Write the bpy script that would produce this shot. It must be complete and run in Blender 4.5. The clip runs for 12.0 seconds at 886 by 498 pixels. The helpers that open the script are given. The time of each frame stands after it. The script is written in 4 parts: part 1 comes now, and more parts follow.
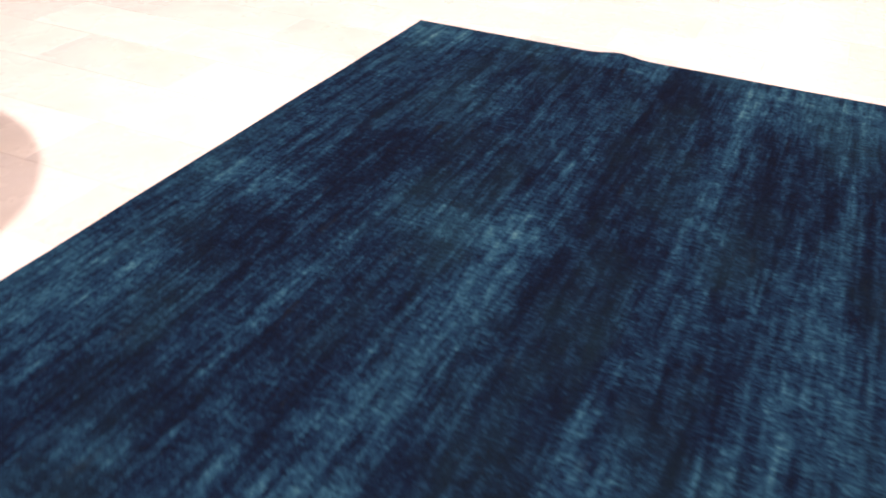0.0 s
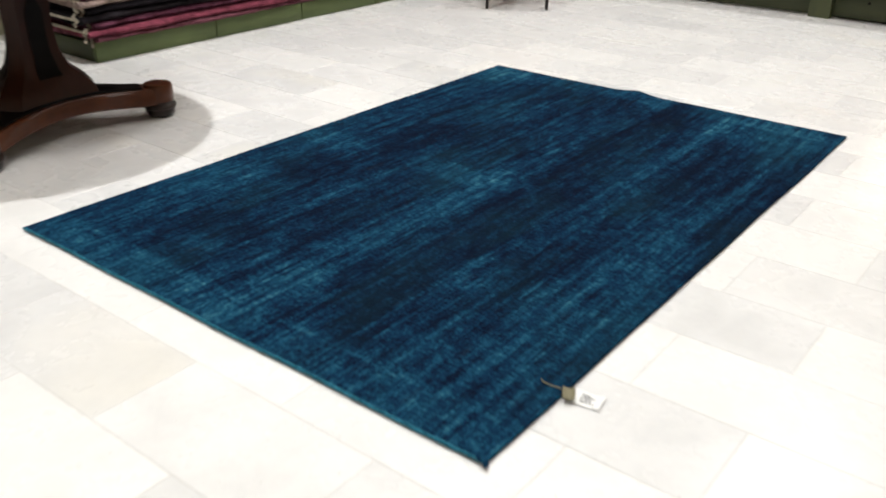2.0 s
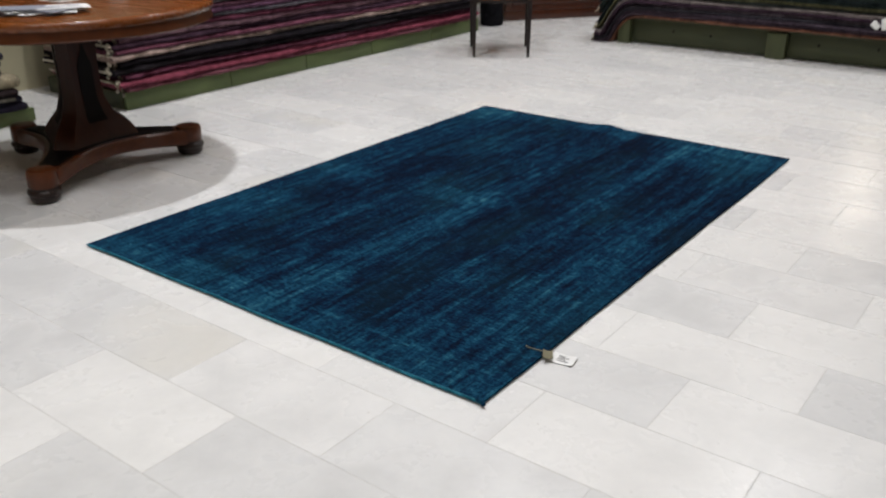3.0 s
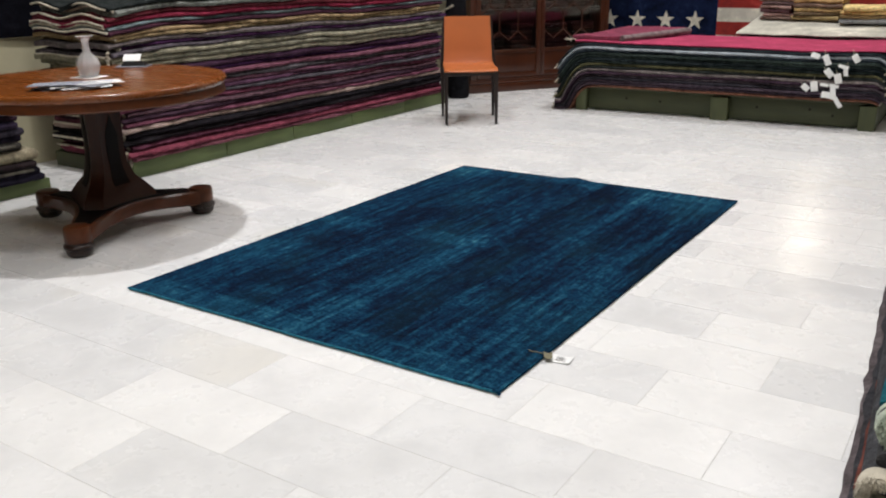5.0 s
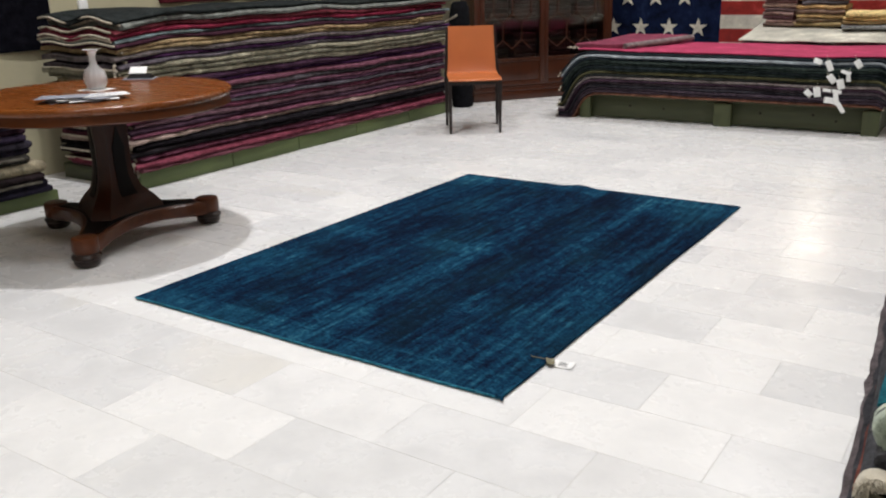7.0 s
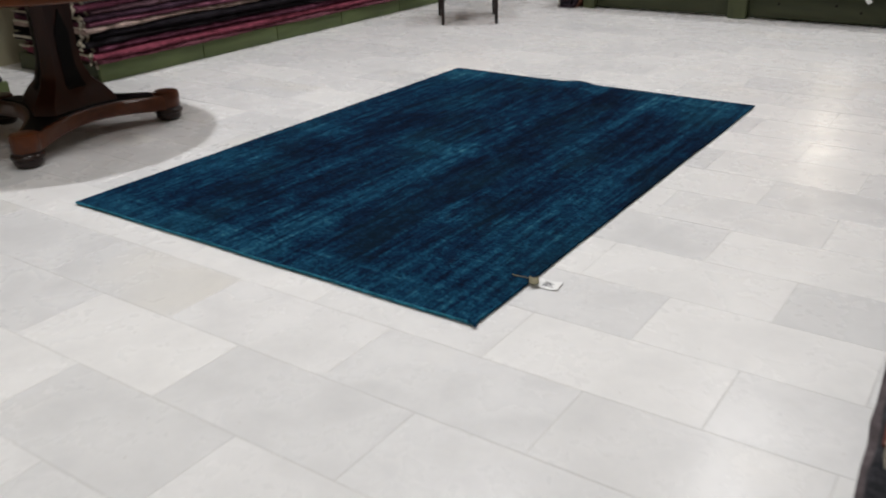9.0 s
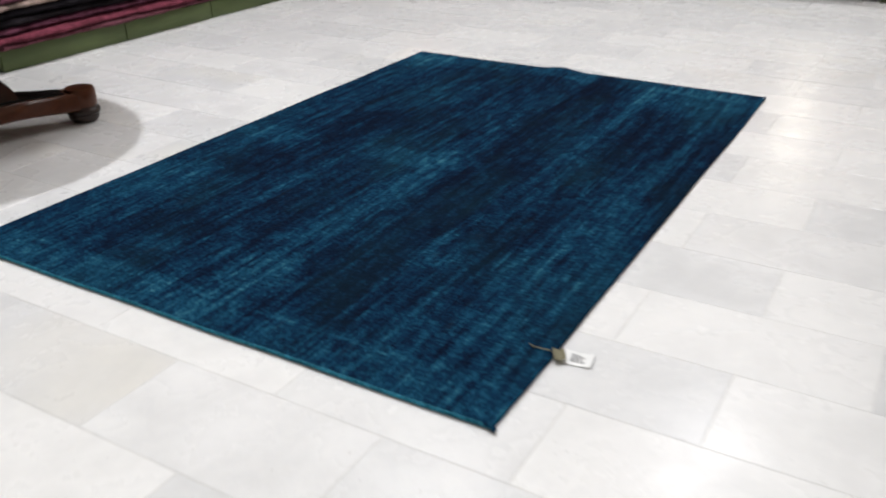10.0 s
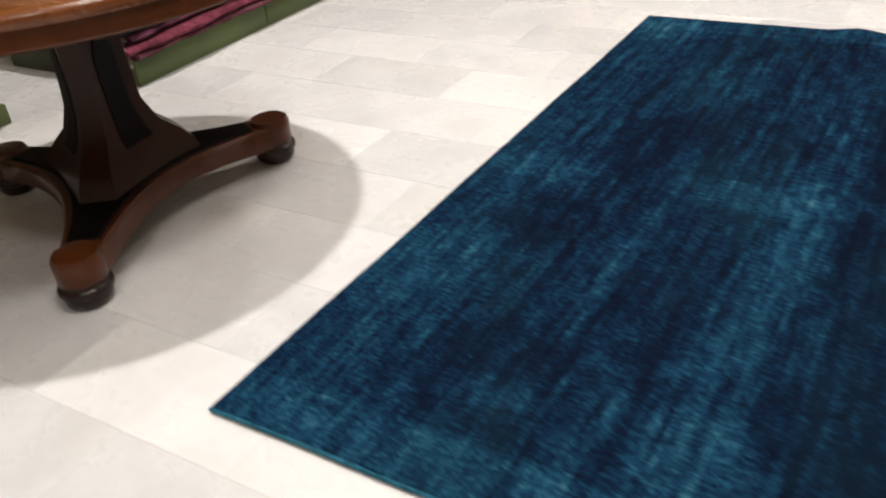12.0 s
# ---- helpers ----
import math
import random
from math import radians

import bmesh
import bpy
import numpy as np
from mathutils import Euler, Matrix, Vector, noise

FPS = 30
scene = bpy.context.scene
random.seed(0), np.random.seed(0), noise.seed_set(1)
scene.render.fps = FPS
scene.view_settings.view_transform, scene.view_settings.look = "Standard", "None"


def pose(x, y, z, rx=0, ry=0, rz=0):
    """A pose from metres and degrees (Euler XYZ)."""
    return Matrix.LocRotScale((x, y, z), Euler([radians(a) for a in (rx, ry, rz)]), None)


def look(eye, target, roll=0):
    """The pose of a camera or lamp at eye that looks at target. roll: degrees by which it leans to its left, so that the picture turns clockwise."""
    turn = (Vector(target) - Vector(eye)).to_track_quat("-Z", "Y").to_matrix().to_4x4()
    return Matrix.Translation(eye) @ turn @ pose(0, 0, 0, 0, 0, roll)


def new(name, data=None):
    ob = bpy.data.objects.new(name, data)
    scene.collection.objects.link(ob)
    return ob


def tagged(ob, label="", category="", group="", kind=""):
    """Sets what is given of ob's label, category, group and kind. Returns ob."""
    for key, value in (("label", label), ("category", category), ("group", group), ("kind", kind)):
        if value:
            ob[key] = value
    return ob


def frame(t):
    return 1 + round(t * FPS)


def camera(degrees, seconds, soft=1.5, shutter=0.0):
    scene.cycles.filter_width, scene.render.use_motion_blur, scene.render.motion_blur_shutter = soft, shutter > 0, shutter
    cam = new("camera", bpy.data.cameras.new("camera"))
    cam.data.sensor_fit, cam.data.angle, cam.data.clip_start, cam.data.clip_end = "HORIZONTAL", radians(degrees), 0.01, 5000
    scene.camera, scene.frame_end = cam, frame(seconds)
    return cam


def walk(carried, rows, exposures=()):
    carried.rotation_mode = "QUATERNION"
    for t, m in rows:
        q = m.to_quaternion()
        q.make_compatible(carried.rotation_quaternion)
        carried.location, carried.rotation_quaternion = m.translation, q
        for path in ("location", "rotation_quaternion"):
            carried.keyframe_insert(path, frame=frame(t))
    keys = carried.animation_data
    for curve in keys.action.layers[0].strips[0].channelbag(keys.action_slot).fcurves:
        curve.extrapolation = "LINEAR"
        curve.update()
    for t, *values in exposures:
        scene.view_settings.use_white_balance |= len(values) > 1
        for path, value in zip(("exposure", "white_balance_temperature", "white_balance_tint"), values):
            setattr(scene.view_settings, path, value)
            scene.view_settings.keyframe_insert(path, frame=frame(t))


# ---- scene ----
cam = camera(54.2, 12.0, 2.0, 0.8)
PATH = [
    (0, (1.439, -0.44, 1.085), (0.774, 1.114, 0.01), 2.7),
    (0.5, (1.732, -0.597, 1.09), (0.917, 0.91, 0.064), 1.7),
    (1, (2.019, -0.764, 1.118), (1.057, 0.699, 0.159), 0.1),
    (1.5, (2.231, -0.969, 1.18), (1.228, 0.507, 0.278), -0.4),
    (2, (2.502, -1.144, 1.168), (1.418, 0.281, 0.276), 1.0),
    (2.5, (2.676, -1.334, 1.202), (1.546, 0.089, 0.367), -0.2),
    (3, (2.792, -1.571, 1.247), (1.704, -0.11, 0.464), 0.0),
    (3.5, (2.901, -1.784, 1.232), (1.761, -0.286, 0.557), -0.1),
    (3.7, (2.938, -1.847, 1.235), (1.827, -0.328, 0.558), -0.6),
    (5.5, (2.925, -2.079, 1.254), (1.873, -0.492, 0.641), -0.8),
    (6, (2.93, -2.079, 1.254), (1.854, -0.508, 0.644), -1.1),
    (6.5, (2.937, -2.084, 1.257), (1.86, -0.507, 0.663), -1.2),
    (8.3, (3.011, -1.956, 1.203), (1.97, -0.385, 0.534), -1.9),
    (8.5, (2.982, -1.909, 1.182), (1.942, -0.375, 0.501), -0.7),
    (9, (2.835, -1.722, 1.144), (1.801, -0.219, 0.325), -1.2),
    (9.5, (2.621, -1.517, 1.141), (1.661, 0.031, 0.316), -1.2),
    (10, (2.376, -1.265, 1.122), (1.473, 0.278, 0.225), -0.6),
    (10.5, (2.114, -1.090, 1.116), (1.219, 0.446, 0.183), -1.3),
    (11, (1.795, -1.030, 1.149), (0.886, 0.493, 0.239), -4.3),
    (11.5, (1.476, -0.913, 1.114), (0.485, 0.493, 0.134), -7.2),
    (12, (1.166, -0.837, 1.161), (0.211, 0.582, 0.099), -6.1),
]
EXPOSURES = [
    (0.0, 0.44, 8100, 36), (0.5, 0.33, 8100, 36), (1.0, 0.22, 7500, 11), (1.5, 0.2, 6700, 7), (2.0, 0.1, 6500, 8), (2.5, -0.15, 6350, 8),
    (3.0, -0.34, 6280, 10), (3.5, -0.14, 6300, 10), (5.5, -0.05, 6320, 10), (6.5, -0.05, 6320, 10), (8.5, -0.19, 6330, 11), (9.0, -0.42, 6280, 10),
    (9.5, -0.35, 6220, 10), (10.0, -0.18, 6200, 10), (10.5, 0.15, 6300, 9), (11.0, 0.38, 6350, 7), (12.0, 0.0, 6850, 12),
]
walk(cam, [(t, look(eye, target, roll)) for t, eye, target, roll in PATH], EXPOSURES)

# ---- light ----
world = bpy.data.worlds.new("world")
scene.world = world
world.use_nodes = True
world.node_tree.nodes["Background"].inputs[0].default_value = (1.0, 0.97, 0.94, 1)
world.node_tree.nodes["Background"].inputs[1].default_value = 0.02

CEILING = 5.3


def lamp(name, x, y, z, size, watts, colour=(1.0, 0.98, 0.97), target=None):
    data = bpy.data.lights.new(name, "AREA")
    data.shape, data.size, data.energy, data.color = "DISK", size, watts, colour
    data.spread = radians(130)
    ob = new(name, data)
    ob.matrix_world = look((x, y, z), target or (x, y + 0.001, 0))
    return ob


SPOTS = [(-0.70, 0.96, 0.2, 84), (1.8, -0.2, 0.9, 57), (-0.7, 4.0, 0.45, 38), (2.0, 3.6, 0.9, 43), (1.2, 6.1, 0.7, 68), (1.4, -2.6, 0.9, 40)]
for sx, sy, sd, sw in SPOTS:
    lamp("ceiling_lamp_light", sx, sy, CEILING - 0.1, sd, sw)
lamp("wall_lamp_light", 1.3, 7.06, 1.55, 0.3, 1.3, (1.0, 0.88, 0.68), (1.8, 3.0, 0.2))


# ---- materials ----
def mat(name, rough=0.6, metal=0.0, spec=0.5):
    m = bpy.data.materials.new(name)
    m.use_nodes = True
    b = m.node_tree.nodes["Principled BSDF"]
    b.inputs["Roughness"].default_value, b.inputs["Metallic"].default_value = rough, metal
    b.inputs["Specular IOR Level"].default_value = spec
    return m, m.node_tree, b


def node(tree, kind, inputs=()):
    n = tree.nodes.new(kind)
    for key, value in (inputs.items() if inputs else ()):
        if isinstance(value, bpy.types.NodeSocket):
            tree.links.new(value, n.inputs[key])
        else:
            n.inputs[key].default_value = value
    return n


def coords(tree, scale=(1, 1, 1), shift=None):
    c = node(tree, "ShaderNodeTexCoord")
    m = node(tree, "ShaderNodeMapping", {"Vector": c.outputs["Object"], "Scale": scale})
    if shift is not None:
        tree.links.new(shift, m.inputs["Location"])
    return m.outputs[0]


def noise_tex(tree, vector, scale, detail=4.0, rough=0.6):
    return node(tree, "ShaderNodeTexNoise", {"Vector": vector, "Scale": scale, "Detail": detail, "Roughness": rough}).outputs["Fac"]


def ramp(tree, fac, stops):
    r = node(tree, "ShaderNodeValToRGB", {"Fac": fac})
    e = r.color_ramp.elements
    e[0].position, e[0].color = stops[0][0], (*stops[0][1], 1)
    e[1].position, e[1].color = stops[-1][0], (*stops[-1][1], 1)
    for p, c in stops[1:-1]:
        k = e.new(p)
        k.color = (*c, 1)
    return r.outputs["Color"]


def maths(tree, op, a, b=0.0, c=0.0, clamp=False):
    n = node(tree, "ShaderNodeMath", {0: a, 1: b, 2: c})
    n.operation = op
    n.use_clamp = clamp
    return n.outputs[0]


def mix(tree, fac, a, b, blend="MIX"):
    n = node(tree, "ShaderNodeMix")
    n.data_type, n.blend_type = "RGBA", blend
    for slot, v in ((n.inputs[0], fac), (n.inputs[6], a), (n.inputs[7], b)):
        if isinstance(v, bpy.types.NodeSocket):
            tree.links.new(v, slot)
        else:
            slot.default_value = v if isinstance(v, (int, float)) else (*v[:3], 1)
    return n.outputs[2]


def bump(tree, bsdf, height, strength=0.3, distance=0.002):
    b = node(tree, "ShaderNodeBump", {"Height": height, "Strength": strength, "Distance": distance})
    tree.links.new(b.outputs[0], bsdf.inputs["Normal"])


def shade(c, k):
    return tuple(min(1.0, v * k) for v in c)


def plain(name, colour, rough=0.6, metal=0.0, scale=8.0, vary=0.18, relief=0.15, spec=0.5):
    """A surface with stains at one scale and grain at another."""
    m, t, b = mat(name, rough, metal, spec)
    v = coords(t)
    a = ramp(t, noise_tex(t, v, scale), [(0.3, shade(colour, 1 - vary)), (0.7, shade(colour, 1 + vary))])
    g = noise_tex(t, v, scale * 22, 3)
    t.links.new(mix(t, 0.35, a, ramp(t, g, [(0.3, shade(colour, 1 - vary)), (0.7, shade(colour, 1 + vary))])), b.inputs["Base Color"])
    t.links.new(maths(t, "MULTIPLY_ADD", g, 0.25, rough - 0.12, True), b.inputs["Roughness"])
    bump(t, b, g, relief)
    return m


def wool(name, colour, second=None, scale=9.0):
    """Woven or knotted wool: mottled dye, fine pile."""
    m, t, b = mat(name, 1.0, 0.0, 0.05)
    v = coords(t)
    second = second or shade(colour, 0.38)
    big = noise_tex(t, v, scale, 7, 0.75)
    fine = noise_tex(t, coords(t, (1, 1, 1)), 160, 3, 0.7)
    a = ramp(t, big, [(0.40, second), (0.49, colour), (0.56, shade(colour, 1.2)), (0.64, tuple(0.006 + 1.9 * v for v in colour))])
    t.links.new(mix(t, 0.35, a, ramp(t, fine, [(0.3, shade(colour, 0.3)), (0.7, shade(colour, 1.7))])), b.inputs["Base Color"])
    bump(t, b, maths(t, "ADD", fine, maths(t, "MULTIPLY", big, 2.0)), 0.8, 0.008)
    return m


def wood(name, dark, light, rough=0.25, axis="z", scale=5.0, coat=0.4, spec=0.5):
    m, t, b = mat(name, rough, 0.0, spec)
    b.inputs["Coat Weight"].default_value, b.inputs["Coat Roughness"].default_value = coat, 0.12
    stretch = {"x": (0.12, 1, 1), "y": (1, 0.12, 1), "z": (1, 1, 0.12)}[axis]
    v = coords(t, stretch)
    g = noise_tex(t, v, scale * 6, 6, 0.7)
    w = noise_tex(t, coords(t), scale * 0.7, 3)
    t.links.new(mix(t, 0.35, ramp(t, g, [(0.25, dark), (0.75, light)]), ramp(t, w, [(0.3, dark), (0.7, light)])), b.inputs["Base Color"])
    t.links.new(maths(t, "MULTIPLY_ADD", g, 0.2, rough - 0.1, True), b.inputs["Roughness"])
    bump(t, b, g, 0.08, 0.001)
    return m


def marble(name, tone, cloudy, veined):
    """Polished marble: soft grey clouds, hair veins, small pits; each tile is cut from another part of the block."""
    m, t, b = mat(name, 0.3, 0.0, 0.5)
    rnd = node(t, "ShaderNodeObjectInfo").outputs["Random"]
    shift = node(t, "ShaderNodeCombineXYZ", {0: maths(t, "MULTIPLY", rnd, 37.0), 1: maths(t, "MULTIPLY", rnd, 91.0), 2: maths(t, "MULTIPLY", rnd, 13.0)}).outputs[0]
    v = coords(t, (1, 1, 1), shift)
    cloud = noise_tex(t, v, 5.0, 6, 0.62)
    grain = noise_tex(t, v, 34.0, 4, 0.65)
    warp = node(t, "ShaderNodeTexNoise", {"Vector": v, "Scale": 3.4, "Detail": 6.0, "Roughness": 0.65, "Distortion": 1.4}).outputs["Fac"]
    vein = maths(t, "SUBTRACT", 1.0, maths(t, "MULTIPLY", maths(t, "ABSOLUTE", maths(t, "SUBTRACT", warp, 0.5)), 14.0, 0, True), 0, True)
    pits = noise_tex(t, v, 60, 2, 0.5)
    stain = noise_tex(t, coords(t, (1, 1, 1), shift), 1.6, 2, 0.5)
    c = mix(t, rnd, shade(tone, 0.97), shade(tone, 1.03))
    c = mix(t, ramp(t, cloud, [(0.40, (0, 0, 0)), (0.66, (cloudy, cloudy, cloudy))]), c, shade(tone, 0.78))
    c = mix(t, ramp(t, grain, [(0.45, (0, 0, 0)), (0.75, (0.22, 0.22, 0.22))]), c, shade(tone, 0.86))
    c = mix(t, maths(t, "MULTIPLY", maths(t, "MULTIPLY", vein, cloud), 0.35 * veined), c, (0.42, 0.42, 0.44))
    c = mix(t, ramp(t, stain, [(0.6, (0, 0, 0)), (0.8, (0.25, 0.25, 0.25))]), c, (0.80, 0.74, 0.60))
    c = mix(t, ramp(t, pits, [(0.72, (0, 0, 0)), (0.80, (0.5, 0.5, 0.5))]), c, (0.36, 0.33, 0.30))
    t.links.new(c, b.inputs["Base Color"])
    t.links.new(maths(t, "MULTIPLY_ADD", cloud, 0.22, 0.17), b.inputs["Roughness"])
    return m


# places where the pile is worn pale, or has kept its dark dye: x, y, half width, half length, change
WORN = [
    (0.17, 1.21, 0.14, 0.07, 0.26), (0.11, 0.62, 0.12, 0.18, 0.22), (0.78, 1.22, 0.17, 0.07, 0.24), (0.94, 1.27, 0.10, 0.07, 0.20),
    (0.92, 1.02, 0.06, 0.15, 0.20), (0.85, 0.70, 0.05, 0.30, 0.18), (0.91, 0.27, 0.10, 0.12, 0.26), (1.30, 1.85, 0.05, 0.55, 0.26),
    (1.52, 2.38, 0.24, 0.16, 0.26), (0.53, 0.28, 0.06, 0.05, 0.22), (1.27, 0.62, 0.08, 0.10, 0.24), (1.60, 0.75, 0.12, 0.50, 0.16),
    (0.57, 0.85, 0.02, 0.28, 0.22), (0.10, 2.44, 0.16, 0.10, 0.22), (0.55, 0.06, 0.45, 0.06, 0.14), (1.12, 0.10, 0.03, 0.15, 0.18),
    (0.52, 1.98, 0.10, 0.16, 0.14),
]
DARK = [
    (1.04, 1.75, 0.06, 0.70, -0.22), (1.15, 0.80, 0.06, 0.60, -0.17), (1.46, 1.80, 0.13, 0.30, -0.26), (1.39, 0.84, 0.07, 0.16, -0.20),
    (0.63, 1.58, 0.24, 0.13, -0.20), (0.70, 0.76, 0.09, 0.25, -0.14), (0.46, 0.38, 0.13, 0.10, -0.15), (1.01, 0.34, 0.04, 0.20, -0.16),
    (1.24, 0.28, 0.06, 0.14, -0.08), (1.71, 1.60, 0.04, 0.75, -0.18), (0.32, 0.93, 0.13, 0.14, -0.18), (0.74, 2.30, 0.20, 0.16, -0.18),
    (1.12, 2.40, 0.10, 0.20, -0.18), (0.38, 1.45, 0.08, 0.22, -0.14),
]


def dyed_rug():
    """Overdyed carpet: worn teal and navy, abraded in patches and along its length, with a faint border and medallion."""
    m, t, b = mat("overdyed_wool", 1.0, 0.0, 0.03)
    c = node(t, "ShaderNodeTexCoord").outputs["Object"]
    xyz = node(t, "ShaderNodeSeparateXYZ", {0: c})
    x0, y0 = xyz.outputs[0], xyz.outputs[1]
    grey = lambda v: (v, v, v)
    stray = noise_tex(t, coords(t, (9.0, 3.0, 1)), 1.0, 6, 0.7)
    stray_too = noise_tex(t, coords(t, (5.0, 8.0, 3)), 1.0, 6, 0.7)
    x = maths(t, "ADD", x0, maths(t, "MULTIPLY_ADD", stray, 0.12, -0.06))
    y = maths(t, "ADD", y0, maths(t, "MULTIPLY_ADD", stray_too, 0.26, -0.13))
    blot = noise_tex(t, coords(t, (21.0, 13.0, 1)), 1.0, 9, 0.74)
    streak = noise_tex(t, coords(t, (26.0, 1.9, 1)), 1.0, 7, 0.68)
    thread = noise_tex(t, coords(t, (80.0, 6.0, 1)), 1.0, 5, 0.75)
    weft = noise_tex(t, coords(t, (26.0, 150.0, 1)), 1.0, 4, 0.7)
    knots = noise_tex(t, coords(t, (70.0, 85.0, 1)), 1.0, 4, 0.75)
    pile = noise_tex(t, coords(t), 260, 3, 0.7)
    ey_of = maths(t, "SUBTRACT", 1.295, maths(t, "ABSOLUTE", maths(t, "SUBTRACT", y0, 1.295)))
    # lengthwise bands
    across = maths(t, "MULTIPLY", x, 1 / 1.75)
    tone = ramp(t, across, [(0.0, grey(0.42)), (0.08, grey(0.42)), (0.2, grey(0.34)), (0.3, grey(0.33)), (0.45, grey(0.38)), (0.53, grey(0.42)), (0.585, grey(0.32)), (0.66, grey(0.30)), (0.73, grey(0.38)), (0.8, grey(0.34)), (0.88, grey(0.42)), (0.96, grey(0.40)), (1.0, grey(0.36))])
    for px, py, sx, sy, change in WORN + DARK:
        ux = maths(t, "MULTIPLY", maths(t, "SUBTRACT", x, px), 1 / sx)
        uy = maths(t, "MULTIPLY", maths(t, "SUBTRACT", y, py), 1 / sy)
        near = maths(t, "SUBTRACT", 1.0, maths(t, "MULTIPLY", maths(t, "ADD", maths(t, "MULTIPLY", ux, ux), maths(t, "MULTIPLY", uy, uy)), 0.55), 0, True)
        near = maths(t, "MULTIPLY", near, 1.7, 0, True)
        tone = maths(t, "ADD", tone, maths(t, "MULTIPLY", near, 0.52 * change))
    # fine worn lines and dark lines between them
    pale_rib = ramp(t, noise_tex(t, coords(t, (44.0, 2.2, 4)), 1.0, 5, 0.62), [(0.52, grey(0.0)), (0.63, grey(0.15))])
    dark_rib = ramp(t, noise_tex(t, coords(t, (30.0, 1.8, 9)), 1.0, 5, 0.62), [(0.52, grey(0.0)), (0.63, grey(0.15))])
    tone = maths(t, "SUBTRACT", maths(t, "ADD", tone, pale_rib), dark_rib)
    # a paler border at both ends
    tone = maths(t, "ADD", tone, ramp(t, maths(t, "ADD", ey_of, maths(t, "MULTIPLY_ADD", blot, 0.04, -0.02)), [(0.0, grey(0.13)), (0.13, grey(0.13)), (0.15, grey(0.02)), (0.3, grey(0.02)), (0.4, grey(0.0)), (1.0, grey(0.0))]))
    # border: a thin pale and a dark guard line all round
    ex = maths(t, "SUBTRACT", 0.875, maths(t, "ABSOLUTE", maths(t, "SUBTRACT", x0, 0.875)))
    rim = maths(t, "MINIMUM", ex, ey_of)
    worn = ramp(t, stray_too, [(0.48, grey(0.0)), (0.6, grey(0.75))])
    for at, narrow, change in ((0.118, 110.0, 0.26), (0.100, 90.0, -0.20), (0.150, 120.0, -0.10), (0.045, 70.0, -0.12), (0.31, 90.0, -0.10)):
        line = maths(t, "SUBTRACT", 1.0, maths(t, "MULTIPLY", maths(t, "ABSOLUTE", maths(t, "SUBTRACT", rim, at)), narrow), 0, True)
        tone = maths(t, "ADD", tone, maths(t, "MULTIPLY", maths(t, "MULTIPLY", line, worn), change))
    # medallion with a broken ring in it
    dx, dy = maths(t, "SUBTRACT", x0, 0.92), maths(t, "MULTIPLY", maths(t, "SUBTRACT", y0, 1.27), 1.15)
    rad = maths(t, "SQRT", maths(t, "ADD", maths(t, "MULTIPLY", dx, dx), maths(t, "MULTIPLY", dy, dy)))
    rad = maths(t, "ADD", rad, maths(t, "MULTIPLY_ADD", blot, 0.06, -0.03))
    tone = maths(t, "ADD", tone, ramp(t, rad, [(0.0, grey(0.02)), (0.03, grey(0.08)), (0.05, grey(0.0)), (0.075, grey(0.0)), (0.09, grey(0.12)), (0.115, grey(0.04)), (0.15, grey(0.0)), (1.0, grey(0.0))]))
    for tex, amount in ((streak, 0.75), (thread, 0.6), (blot, 1.1), (weft, 0.9), (knots, 1.0)):
        tone = maths(t, "ADD", tone, maths(t, "MULTIPLY_ADD", tex, amount, -0.515 * amount))
    tone = maths(t, "MULTIPLY_ADD", tone, 1.06, -0.035)
    col = ramp(t, tone, [(0.0, (0.003, 0.006, 0.015)), (0.22, (0.0035, 0.011, 0.029)), (0.42, (0.005, 0.026, 0.060)), (0.62, (0.010, 0.058, 0.105)), (0.82, (0.026, 0.105, 0.155)), (1.0, (0.06, 0.17, 0.21))])
    hue = noise_tex(t, coords(t, (3.0, 1.2, 1)), 1.0, 5)
    col = mix(t, ramp(t, hue, [(0.48, grey(0.0)), (0.68, grey(0.22))]), col, (0.010, 0.046, 0.058))
    brown = noise_tex(t, coords(t, (24.0, 6.0, 2)), 1.0, 4)
    col = mix(t, ramp(t, brown, [(0.62, grey(0.0)), (0.74, grey(0.22))]), col, (0.018, 0.024, 0.026))
    fleck = ramp(t, noise_tex(t, coords(t, (90.0, 190.0, 1)), 1.0, 2), [(0.72, grey(0.0)), (0.80, grey(0.55))])
    col = mix(t, fleck, col, (0.06, 0.14, 0.17))
    t.links.new(mix(t, 0.38, col, ramp(t, pile, [(0.25, grey(0.3)), (0.75, grey(1.9))]), "MULTIPLY"), b.inputs["Base Color"])
    bump(t, b, maths(t, "ADD", pile, maths(t, "ADD", weft, knots)), 0.6, 0.005)
    return m


